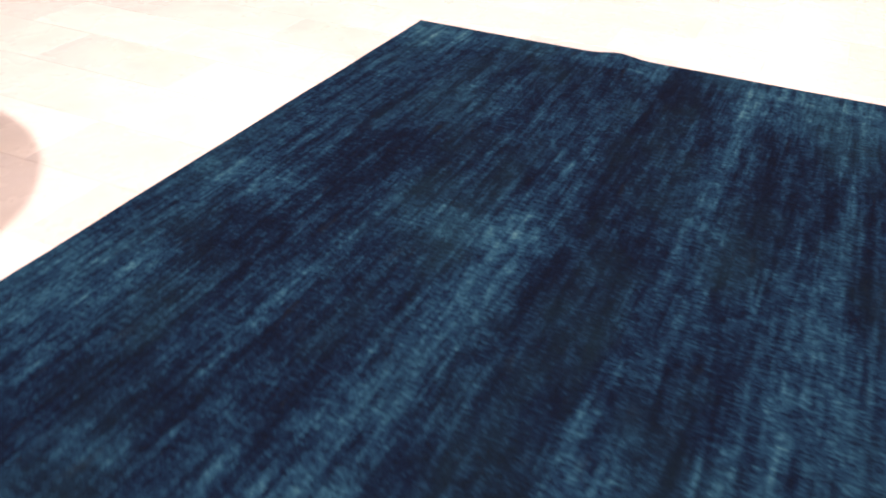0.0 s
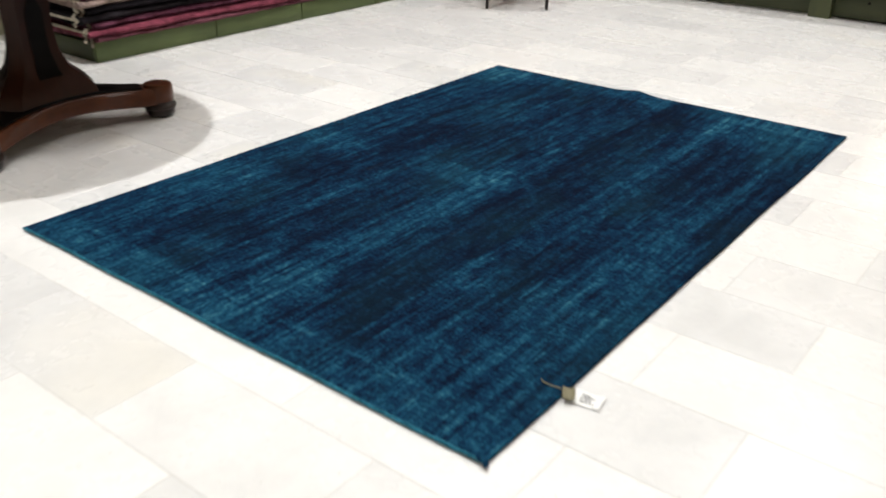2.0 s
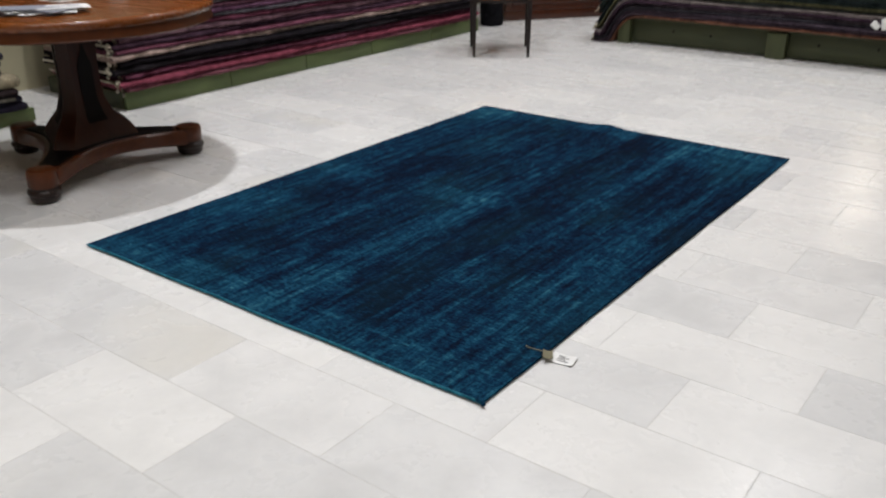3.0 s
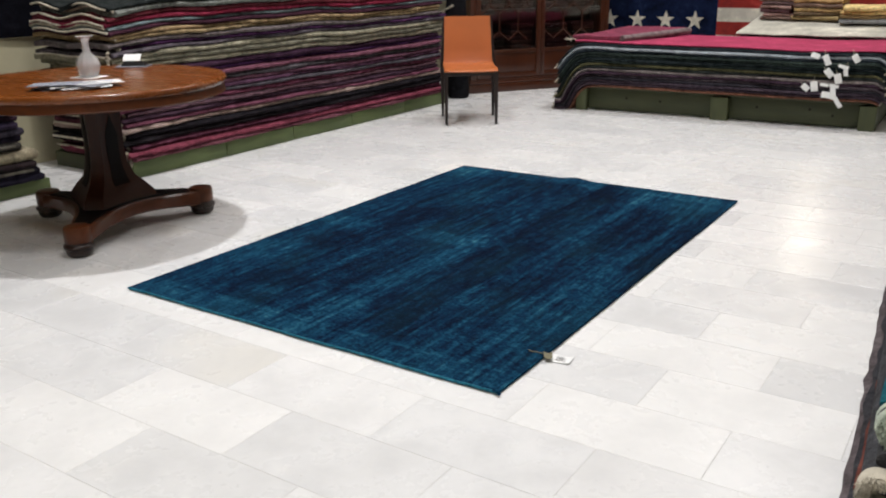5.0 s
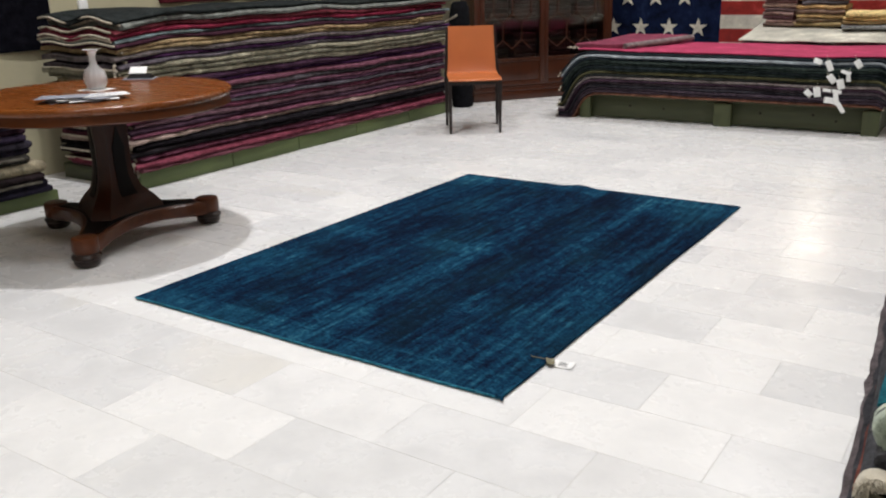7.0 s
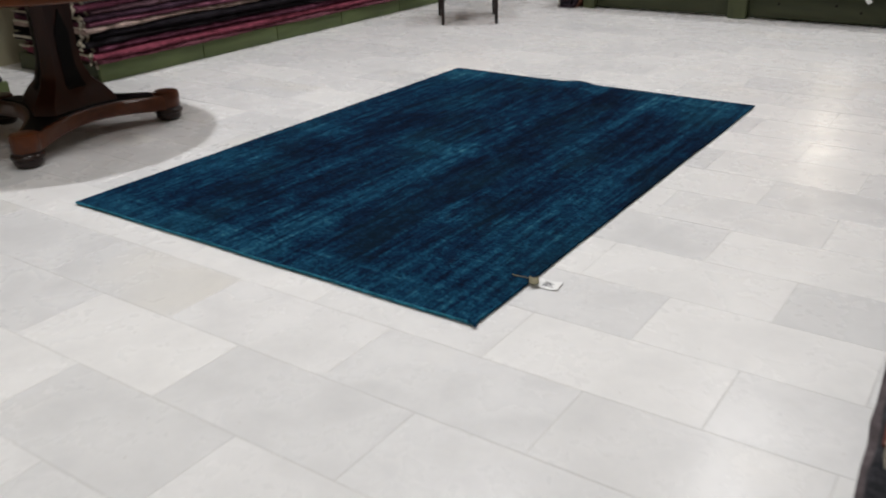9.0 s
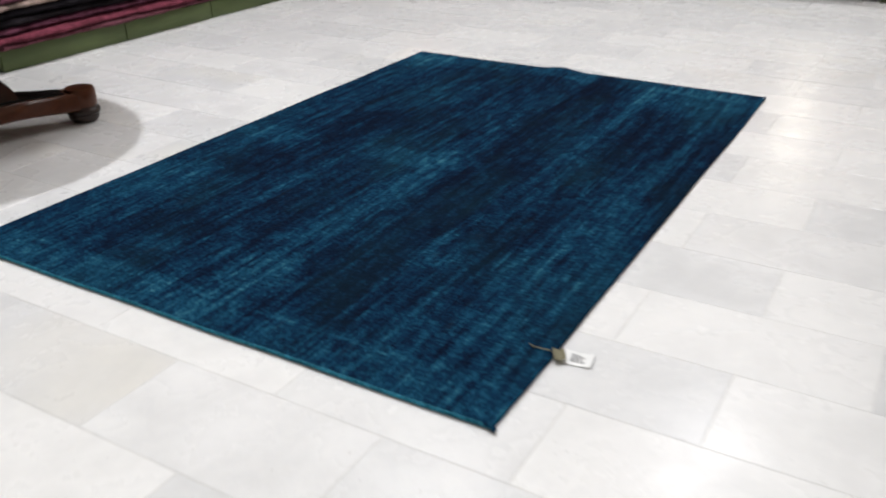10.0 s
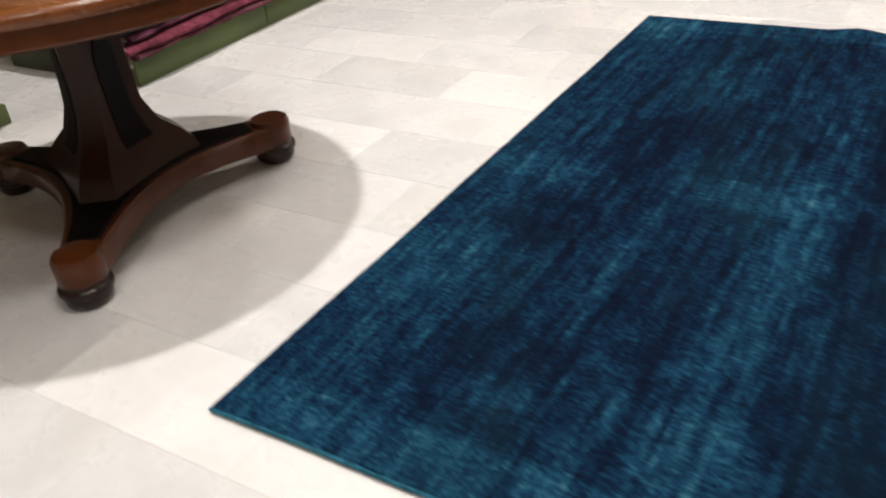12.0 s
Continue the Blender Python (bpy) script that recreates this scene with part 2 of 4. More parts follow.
M = {
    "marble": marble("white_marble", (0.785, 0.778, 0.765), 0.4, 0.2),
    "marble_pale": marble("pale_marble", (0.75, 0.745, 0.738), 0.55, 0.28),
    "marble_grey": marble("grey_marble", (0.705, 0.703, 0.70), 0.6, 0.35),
    "grout": plain("grout", (0.56, 0.55, 0.53), 0.9),
    "cream": plain("cream_plaster", (0.47, 0.43, 0.29), 0.9, scale=2.0, vary=0.06),
    "white_wall": plain("white_plaster", (0.55, 0.52, 0.46), 0.9, scale=2.0, vary=0.05),
    "green": wood("green_stained_wood", (0.022, 0.028, 0.010), (0.058, 0.066, 0.025), 0.6, "x", 4.0, 0.0),
    # the same green stain, lightened for posts that catch more light
    "green_lit": wood("green_stained_wood_lit", (0.034, 0.042, 0.015), (0.082, 0.096, 0.036), 0.6, "z", 4.0, 0.0),
    "green_y": wood("green_stained_boards", (0.052, 0.078, 0.022), (0.115, 0.15, 0.05), 0.6, "y", 4.0, 0.0),
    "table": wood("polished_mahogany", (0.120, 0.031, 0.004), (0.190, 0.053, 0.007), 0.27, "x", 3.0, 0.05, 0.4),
    # mahogany with the shade of the upright table edge put into its colour
    "frieze": wood("frieze_mahogany_shaded", (0.036, 0.0085, 0.0018), (0.095, 0.024, 0.0035), 0.42, "x", 5.0, 0.0, 0.2),
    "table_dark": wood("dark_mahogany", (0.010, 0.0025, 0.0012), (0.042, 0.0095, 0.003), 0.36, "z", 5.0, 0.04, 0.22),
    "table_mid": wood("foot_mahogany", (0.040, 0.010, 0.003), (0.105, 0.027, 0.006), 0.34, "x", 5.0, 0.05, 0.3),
    "bun": plain("dark_turned_wood", (0.014, 0.005, 0.003), 0.28, scale=20, vary=0.3, relief=0.02, spec=0.4),
    "ebony": plain("ebonised_inlay", (0.004, 0.003, 0.003), 0.5, vary=0.3, relief=0.02, spec=0.1),
    "cabinet": wood("cabinet_mahogany", (0.026, 0.006, 0.002), (0.075, 0.019, 0.006), 0.32, "z", 4.0, 0.08),
    "orange": plain("orange_shell", (0.43, 0.115, 0.027), 0.42, scale=5, vary=0.07, relief=0.05),
    "dark_leg": plain("dark_stained_leg", (0.014, 0.009, 0.008), 0.45, vary=0.3, spec=0.25),
    "paper": plain("paper", (0.78, 0.78, 0.77), 0.7, vary=0.05),
    "print": plain("printed_paper", (0.24, 0.25, 0.30), 0.5, vary=0.4, scale=14),
    "ink": plain("ink", (0.05, 0.05, 0.06), 0.7),
    "khaki": plain("khaki_card", (0.17, 0.155, 0.095), 0.8),
    "rug": dyed_rug(),
    "selvedge": wool("teal_selvedge", (0.03, 0.155, 0.23), (0.015, 0.085, 0.13), 40),
    "fringe": wool("cream_fringe", (0.52, 0.47, 0.38), (0.36, 0.31, 0.24), 30),
    "steel": plain("brushed_steel", (0.5, 0.5, 0.5), 0.35, 1.0),
}
cut_m, cut_t, cut_b = mat("cut_glass", 0.04)
cut_b.inputs["Transmission Weight"].default_value, cut_b.inputs["Base Color"].default_value = 0.72, (0.97, 0.98, 1.0, 1)
M["cut_glass"] = cut_m
glass_m, glass_t, glass_b = mat("clear_glass", 0.03)
glass_b.inputs["Transmission Weight"].default_value, glass_b.inputs["IOR"].default_value = 1.0, 1.47
M["glass"] = glass_m
lamp_m, lamp_t, lamp_b = mat("lamp_diffuser", 0.5)
lamp_b.inputs["Emission Color"].default_value, lamp_b.inputs["Emission Strength"].default_value = (1.0, 0.88, 0.7, 1), 3.0
M["diffuser"] = lamp_m


# ---- mesh helpers ----
def mesh_of(bm, name, material, smooth=False):
    me = bpy.data.meshes.new(name)
    bmesh.ops.recalc_face_normals(bm, faces=bm.faces)
    bm.to_mesh(me)
    bm.free()
    for mm in material if isinstance(material, (list, tuple)) else [material]:
        me.materials.append(mm)
    if smooth:
        for p in me.polygons:
            p.use_smooth = True
        me.set_sharp_from_angle(angle=radians(40))
    return me


def part(name, bm, material, parent=None, label="", smooth=True):
    ob = new(name, mesh_of(bm, name, material, smooth))
    if parent is not None:
        ob.parent = parent
    if label:
        ob["label"] = label
    return ob


def thing(name, label, category, m=None, group="", kind=""):
    ob = new(name)
    ob.empty_display_size = 0.1
    if m is not None:
        ob.matrix_world = m
    return tagged(ob, label, category, group, kind)


def add_box(bm, x0, x1, y0, y1, z0, z1, bevel=0.0):
    r = bmesh.ops.create_cube(bm, size=1.0, matrix=Matrix.Translation(((x0 + x1) / 2, (y0 + y1) / 2, (z0 + z1) / 2)) @ Matrix.Diagonal((x1 - x0, y1 - y0, z1 - z0, 1)))
    if bevel:
        edges = list({e for v in r["verts"] for e in v.link_edges})
        bmesh.ops.bevel(bm, geom=edges, offset=bevel, segments=2, affect="EDGES", profile=0.5)
    return bm


def box(x0, x1, y0, y1, z0, z1, bevel=0.0):
    return add_box(bmesh.new(), x0, x1, y0, y1, z0, z1, bevel)


def loft(bm, rings, cap=True):
    """Joins rings of equally many points into a tube."""
    vs = [[bm.verts.new(p) for p in r] for r in rings]
    n = len(vs[0])
    for a, b in zip(vs, vs[1:]):
        for i in range(n):
            bm.faces.new((a[i], a[(i + 1) % n], b[(i + 1) % n], b[i]))
    if cap:
        bm.faces.new(vs[0])
        bm.faces.new(vs[-1])
    return bm


def lathe(profile, steps=48, cap=True):
    return loft(bmesh.new(), [[(r * math.cos(2 * math.pi * i / steps), r * math.sin(2 * math.pi * i / steps), z) for i in range(steps)] for r, z in profile], cap)


def tube(points, radius, steps=8):
    bm = bmesh.new()
    rings = []
    pts = [Vector(p) for p in points]
    for i, p in enumerate(pts):
        d = (pts[min(i + 1, len(pts) - 1)] - pts[max(i - 1, 0)]).normalized()
        side = d.cross(Vector((0, 0, 1)) if abs(d.z) < 0.9 else Vector((1, 0, 0))).normalized()
        up = side.cross(d)
        rings.append([p + radius * (math.cos(2 * math.pi * k / steps) * side + math.sin(2 * math.pi * k / steps) * up) for k in range(steps)])
    return loft(bm, rings)


def wave(x, y, seed):
    return noise.noise(Vector((x, y, seed)))


# ---- the room ----
def wall(name, x0, x1, y0, y1, z1, material, label):
    return tagged(part(name, box(x0, x1, y0, y1, -0.05, z1), material, None, "", False), label, "wall", kind="structure")


wall("wall_west", -2.75, -2.6, -4.2, 7.45, CEILING, M["cream"], "cream painted plaster wall behind the carpet stacks")
wall("wall_north", -2.6, 4.2, 7.3, 7.45, CEILING, M["white_wall"], "pale plaster wall behind the hanging rug")
wall("wall_east", 4.2, 4.35, -4.2, 7.45, CEILING, M["white_wall"], "pale plaster shop wall")
wall("wall_south", -2.6, 4.2, -4.2, -4.05, CEILING, M["white_wall"], "pale plaster shop wall")
tagged(part("ceiling", box(-2.75, 4.35, -4.2, 7.45, CEILING, CEILING + 0.1), M["white_wall"], None, "", False), "plain white shop ceiling", "ceiling", kind="structure")

for sx, sy, sd, sw in SPOTS:
    fit_ob = thing("ceiling_lamp", "round white ceiling lamp, switched on", "lamp", pose(sx, sy, CEILING), "ceiling lamps")
    part("housing", lathe([(sd / 2 + 0.06, 0), (sd / 2 + 0.06, -0.07), (sd / 2 + 0.03, -0.07), (sd / 2 + 0.03, -0.01)], 32, False), M["white_wall"], fit_ob)
    part("diffuser", lathe([(sd / 2 + 0.028, -0.03), (sd / 2 + 0.028, -0.04)], 32), M["diffuser"], fit_ob, "glowing warm white diffuser")

# ---- rug on the floor ----
RUG_W, RUG_L = 1.75, 2.59


def rug_height(x, y):
    """Lies flat, but for a ripple that runs in from its far edge."""
    d = abs(x - 0.80 - 0.25 * (RUG_L - y))
    h = 0.014 * math.exp(-(d / 0.07) ** 2) * max(0.0, 1 - (RUG_L - y) / 0.5) ** 1.5
    return 0.003 + h + 0.0015 * (1 + wave(x * 3, y * 3, 3.1))


def floor_rug():
    nx, ny = 70, 104
    def pt(i, j, lift):
        x, y = RUG_W * i / nx, RUG_L * j / ny
        wx = 0.006 * wave(0, y * 2.2, 9 if x < 0.9 else 12)
        wy = 0.006 * wave(x * 2.5, 0, 5 if y < 1.3 else 7)
        return (x + wx, y + wy, rug_height(x, y) + lift)
    bm = bmesh.new()
    top = [[bm.verts.new(pt(i, j, 0.0075)) for j in range(ny + 1)] for i in range(nx + 1)]
    low = [[bm.verts.new(pt(i, j, 0.0)) for j in range(ny + 1)] for i in range(nx + 1)]
    for i in range(nx):
        for j in range(ny):
            bm.faces.new((top[i][j], top[i + 1][j], top[i + 1][j + 1], top[i][j + 1]))
            bm.faces.new((low[i][j], low[i][j + 1], low[i + 1][j + 1], low[i + 1][j]))
    for i in range(nx):
        for j in (0, ny):
            bm.faces.new((top[i][j], top[i + 1][j], low[i + 1][j], low[i][j]))
    for j in range(ny):
        for i in (0, nx):
            bm.faces.new((top[i][j], top[i][j + 1], low[i][j + 1], low[i][j]))
    rug = thing("area_rug", "blue-teal overdyed vintage wool rug lying on the marble floor", "rug")
    part("woven_body", bm, M["rug"], rug)
    # bound ends, a fine bright cord along the near and far end
    for end, y in ((0, -0.004), (1, RUG_L + 0.004)):
        pts = [(RUG_W * k / 60, y + 0.006 * wave(RUG_W * k / 60 * 2.5, 0, 7 if end else 5), rug_height(RUG_W * k / 60, RUG_L * end) + 0.004) for k in range(61)]
        part("end_binding", tube(pts, 0.0046, 6), M["selvedge"] if not end else M["rug"], rug, "bright teal cord binding" if not end else "")
    tuft = tube([(RUG_W - 0.02, 0.0, 0.012), (RUG_W, -0.004, 0.014), (RUG_W + 0.007, -0.008, 0.007)], 0.006, 7)
    part("corner_knot", tuft, M["rug"], rug, "small dark knot at the corner")
    return rug


floor_rug()

# ---- price tag at the rug's edge ----
def price_tag():
    tag = thing("price_tag", "white price tag and khaki card tied to the rug's edge", "tag", pose(1.802, 0.322, 0.0, 0, 0, 8))
    def curled(x0, x1, half, z0, lift, th):
        bm = bmesh.new()
        rings = []
        for k in range(9):
            u = k / 8
            z = z0 + lift * (2 * u - 1) ** 2
            rings.append([(x0 + (x1 - x0) * u, -half, z), (x0 + (x1 - x0) * u, half, z), (x0 + (x1 - x0) * u, half, z + th), (x0 + (x1 - x0) * u, -half, z + th)])
        return loft(bm, rings)
    part("card", curled(-0.034, 0.036, 0.027, 0.002, 0.004, 0.001), M["paper"], tag, "curled white paper label")
    for r, w in ((-0.012, 0.035), (-0.003, 0.025), (0.006, 0.032), (0.014, 0.02)):
        part("print_bar", curled(-0.016, -0.016 + w, 0.0016, 0.0034, 0.0012, 0.0004), M["ink"], tag).location = (0, r, 0)
    part("khaki_card", curled(-0.058, -0.030, 0.022, 0.011, 0.005, 0.0015), M["khaki"], tag, "khaki folded card").rotation_euler = (0, 0.05, 0.35)
    part("string", tube([(-0.06, -0.01, 0.018), (-0.085, -0.012, 0.020), (-0.105, -0.004, 0.016), (-0.115, 0.004, 0.0145)], 0.0016, 6), M["khaki"], tag, "thin twine")


price_tag()


# ---- round table ----
def triform(r_corner, half, inner, z_of, rot0=-54.5, steps=12):
    """Plan outline with three arms at 120 degrees and concave sides between them."""
    out = []
    for k in range(3):
        a0, a1, am = (radians(rot0 + 120 * k), radians(rot0 + 120 * (k + 1)), radians(rot0 + 120 * k + 60))
        p0 = Vector((r_corner * math.cos(a0) - half * math.sin(a0), r_corner * math.sin(a0) + half * math.cos(a0)))
        p2 = Vector((r_corner * math.cos(a1) + half * math.sin(a1), r_corner * math.sin(a1) - half * math.cos(a1)))
        c = Vector((inner * math.cos(am), inner * math.sin(am)))
        for i in range(steps + 1):
            u = i / steps
            p = p0 * (1 - u) ** 2 + c * 2 * u * (1 - u) + p2 * u * u
            out.append((p.x, p.y, z_of(p.length)))
    return out


def round_table():
    table = thing("round_table", "round polished mahogany pedestal table with three bun feet", "table", pose(-0.842, 0.55, 0))
    R = 0.630
    part("tabletop", lathe([(R - 0.05, 0.7150), (R - 0.006, 0.7170), (R, 0.7240), (R + 0.002, 0.7350), (R - 0.002, 0.7450), (R - 0.010, 0.7500), (R - 0.06, 0.7505), (0.02, 0.7505)], 96), M["table"], table, "polished figured mahogany top")
    part("frieze", lathe([(R - 0.06, 0.6700), (R - 0.014, 0.6700), (R - 0.005, 0.6745), (R - 0.010, 0.6810), (R - 0.010, 0.7160), (R - 0.06, 0.7160)], 96, False), M["frieze"], table, "deep moulded mahogany frieze, shade put into its colour")
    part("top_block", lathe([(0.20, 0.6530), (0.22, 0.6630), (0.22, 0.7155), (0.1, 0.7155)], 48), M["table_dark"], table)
    column = [(0.655, 0.105, 0.028, 0.075), (0.50, 0.098, 0.028, 0.066), (0.40, 0.098, 0.028, 0.066), (0.33, 0.105, 0.030, 0.072), (0.26, 0.135, 0.034, 0.090), (0.215, 0.185, 0.040, 0.120), (0.18, 0.215, 0.046, 0.140), (0.140, 0.230, 0.050, 0.155)]
    bm = bmesh.new()
    loft(bm, [triform(rc, hf, mid, lambda r, z=z: z, steps=6) for z, rc, hf, mid in column])
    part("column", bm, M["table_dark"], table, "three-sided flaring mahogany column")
    # pointed ebony panel on each face of the column
    for k in range(3):
        am = radians(-54.5 + 120 * k + 60)
        out, side = Vector((math.cos(am), math.sin(am), 0)), Vector((-math.sin(am), math.cos(am), 0))
        bm = bmesh.new()
        def face_r(z):
            zs = [c[0] for c in column][::-1]
            rc, hf, md = (np.interp(z, zs, [c[i] for c in column][::-1]) for i in (1, 2, 3))
            edge = rc * 0.5 + hf * 0.866
            return 0.5 * edge + 0.5 * md + 0.004
        rings = []
        for i in range(15):
            z = 0.235 + 0.345 * i / 14
            w = 0.036 * (1 if i < 10 else max(0.02, 1 - (i - 10) / 4.0)) * (1.0 + 0.4 * max(0, (0.33 - z) / 0.1))
            r = face_r(z)
            rings.append([out * (r - 0.02) - side * w + Vector((0, 0, z)), out * (r - 0.02) + side * w + Vector((0, 0, z)), out * r + side * w + Vector((0, 0, z)), out * r - side * w + Vector((0, 0, z))])
        loft(bm, rings)
        part("inlay_panel", bm, M["ebony"], table, "black ebonised pointed panel")
    base = bmesh.new()
    loft(base, [triform(0.45, 0.045, 0.08, lambda r: 0.055 + 0.045 * max(0, 1 - r / 0.42)), triform(0.455, 0.055, 0.095, lambda r: 0.063 + 0.045 * max(0, 1 - r / 0.42)), triform(0.455, 0.055, 0.095, lambda r: 0.120 + 0.028 * max(0, 1 - r / 0.42)), triform(0.45, 0.047, 0.085, lambda r: 0.130 + 0.03 * max(0, 1 - r / 0.42))])
    part("base", base, M["table_mid"], table, "concave three-armed platform base")
    plate = bmesh.new()
    loft(plate, [triform(0.40, 0.043, 0.080, lambda r: 0.128 + 0.03 * max(0, 1 - r / 0.42)), triform(0.395, 0.039, 0.076, lambda r: 0.136 + 0.03 * max(0, 1 - r / 0.42))])
    part("base_plate", plate, M["ebony"], table, "black ebonised plate over the arms")
    for k in range(3):
        a = radians(-54.5 + 120 * k)
        cx, cy = 0.466 * math.cos(a), 0.466 * math.sin(a)
        f = lathe([(0.03, 0.0), (0.047, 0.003), (0.058, 0.014), (0.061, 0.028), (0.060, 0.036), (0.067, 0.041), (0.069, 0.050), (0.066, 0.058), (0.059, 0.062), (0.058, 0.070)], 32)
        bmesh.ops.translate(f, vec=(cx, cy, 0), verts=f.verts)
        foot = part("bun_foot", f, M["bun"], table, "dark turned bun foot")
        blk = lathe([(0.058, 0.069), (0.061, 0.075), (0.061, 0.130), (0.055, 0.142), (0.04, 0.145)], 24)
        bmesh.ops.translate(blk, vec=(cx, cy, 0), verts=blk.verts)
        part("foot_block", blk, M["table_mid"], foot, "rounded mahogany block")
    return table


round_table()
TOP = 0.751


def carafe():
    c = thing("glass_carafe", "clear ribbed glass carafe standing on a white napkin", "carafe", pose(-0.905, 0.578, TOP + 0.002))
    prof = [(0.030, 0.0), (0.052, 0.006), (0.066, 0.03), (0.069, 0.055), (0.060, 0.085), (0.040, 0.105), (0.024, 0.118), (0.020, 0.14), (0.021, 0.165), (0.030, 0.183), (0.047, 0.192)]
    prof = [(0.82 * r, z) for r, z in prof]
    inner = [(max(0.004, r - 0.004), z + 0.004) for r, z in prof][::-1]
    bm = bmesh.new()
    steps = 48
    rings = []
    for r, z in prof + [(0.045, 0.1945)] + inner[1:]:
        rings.append([((r + (0.0016 if 0.01 < z < 0.11 else 0) * math.cos(12 * 2 * math.pi * i / steps)) * math.cos(2 * math.pi * i / steps), (r + (0.0016 if 0.01 < z < 0.11 else 0) * math.cos(12 * 2 * math.pi * i / steps)) * math.sin(2 * math.pi * i / steps), z) for i in range(steps)])
    loft(bm, rings)
    part("body", bm, M["cut_glass"], c)
    nap = thing("napkin", "small folded white paper napkin under the carafe", "napkin", pose(-0.905, 0.578, TOP, 0, 0, 12))
    part("sheet", box(-0.07, 0.07, -0.062, 0.062, 0, 0.0015), M["paper"], nap)


carafe()


def leaflets():
    rng = random.Random(5)
    for k in range(9):
        a = rng.uniform(-28, 34)
        ob = thing("leaflet", "printed white paper leaflet in a loose pile on the table", "leaflet", pose(-0.60 + 0.038 * (k % 4 - 1.5) + rng.uniform(-0.02, 0.02), 0.30 + 0.03 * (k % 4 - 1.5) + rng.uniform(-0.03, 0.03), TOP + 0.0026 * k, rng.uniform(-1, 1), rng.uniform(-1, 1), 50 + a), "leaflet pile")
        part("page", box(-0.105, 0.105, -0.074, 0.074, 0.0003, 0.0022), M["paper"] if k % 2 else M["print"], ob)
        for r in (-0.05, 0.0, 0.045):
            part("print_bar", box(-0.09, rng.uniform(0.0, 0.09), 0.7 * r - 0.012, 0.7 * r + 0.009, 0.0022, 0.0025), M["print"], ob)


leaflets()


def card_holder():
    ob = thing("card_holder", "small dark card holder with a white card on the table", "card holder", pose(-1.10, 0.99, TOP, 0, 0, 35))
    part("tray", box(-0.085, 0.085, -0.055, 0.055, 0.0, 0.005, 0.002), M["print"], ob, "grey printed base sheet")
    part("stand", loft(bmesh.new(), [[(-0.06, -0.035, 0.006), (0.075, -0.035, 0.006), (0.075, 0.04, 0.006), (-0.06, 0.04, 0.006)], [(-0.045, -0.01, 0.03), (0.05, -0.01, 0.026), (0.05, 0.03, 0.026), (-0.045, 0.03, 0.03)]]), M["ebony"], ob, "dark plastic stand")
    bm = box(-0.047, 0.047, -0.001, 0.001, 0.0, 0.05)
    bmesh.ops.rotate(bm, cent=(0, 0, 0), matrix=Matrix.Rotation(radians(-50), 3, "X"), verts=bm.verts)
    bmesh.ops.translate(bm, vec=(-0.01, 0.0, 0.03), verts=bm.verts)
    part("card", bm, M["paper"], ob, "blank white card")


card_holder()


# ---- chair ----
def chair():
    ch = thing("side_chair", "orange shell side chair with slim dark wooden legs", "chair", pose(-0.903, 4.127, 0, 0, 0, 35.6))
    prof = [(-0.235, 0.428), (-0.225, 0.438), (-0.15, 0.444), (0.0, 0.438), (0.12, 0.440), (0.172, 0.455), (0.190, 0.49), (0.205, 0.58), (0.225, 0.70), (0.248, 0.835)]
    bm = bmesh.new()
    rings = []
    n = 14
    for i, (y, z) in enumerate(prof):
        a, b = prof[max(0, i - 1)], prof[min(len(prof) - 1, i + 1)]
        d = Vector((0, b[0] - a[0], b[1] - a[1])).normalized()
        nrm = Vector((0, -d.z, d.y))
        half = 0.215 if i < 5 else 0.213 - 0.022 * (i - 4) / 5
        ring = []
        for s in (1, -1):
            for k in range(n + 1):
                u = (2 * k / n - 1) * s
                curve = (0.010 * u * u if i > 5 else 0.006 * u * u)
                off = Vector((half * u, y, z)) + nrm * (curve + (0.006 if s > 0 else -0.006) * (1 if abs(u) < 0.99 else 0.5))
                ring.append(off)
        rings.append(ring)
    loft(bm, rings)
    part("seat_shell", bm, M["orange"], ch, "one-piece orange seat and backrest")
    for sx in (-1, 1):
        leg = loft(bmesh.new(), [[(sx * 0.203 + a * w, -0.212 + b * w, z) for a, b in ((-1, -1), (1, -1), (1, 1), (-1, 1))] for w, z in ((0.010, 0.0), (0.017, 0.425))])
        part("leg", leg, M["dark_leg"], ch, "tapered dark front leg")
        post = bmesh.new()
        rear = [(0.226, 0.0, 0.010), (0.205, 0.3, 0.015), (0.202, 0.44, 0.017), (0.222, 0.6, 0.014), (0.26, 0.828, 0.010)]
        loft(post, [[(sx * (0.217 - 0.02 * max(0, z - 0.44) / 0.4) + a * w, y + b * w, z) for a, b in ((-1, -1), (1, -1), (1, 1), (-1, 1))] for y, z, w in rear])
        part("leg", post, M["dark_leg"], ch, "dark rear leg running up the back")
        part("side_rail", box(sx * 0.203 - 0.009, sx * 0.203 + 0.009, -0.2, 0.19, 0.395, 0.427, 0.003), M["dark_leg"], ch)
    part("front_rail", box(-0.2, 0.2, -0.222, -0.204, 0.395, 0.425, 0.003), M["dark_leg"], ch)


chair()


# ---- stacks of carpets ----
WOOLS = {}


def dye(c):
    key = tuple(round(v, 3) for v in c)
    if key not in WOOLS:
        WOOLS[key] = wool("wool_dye", c, None, 16.0)
    return WOOLS[key]


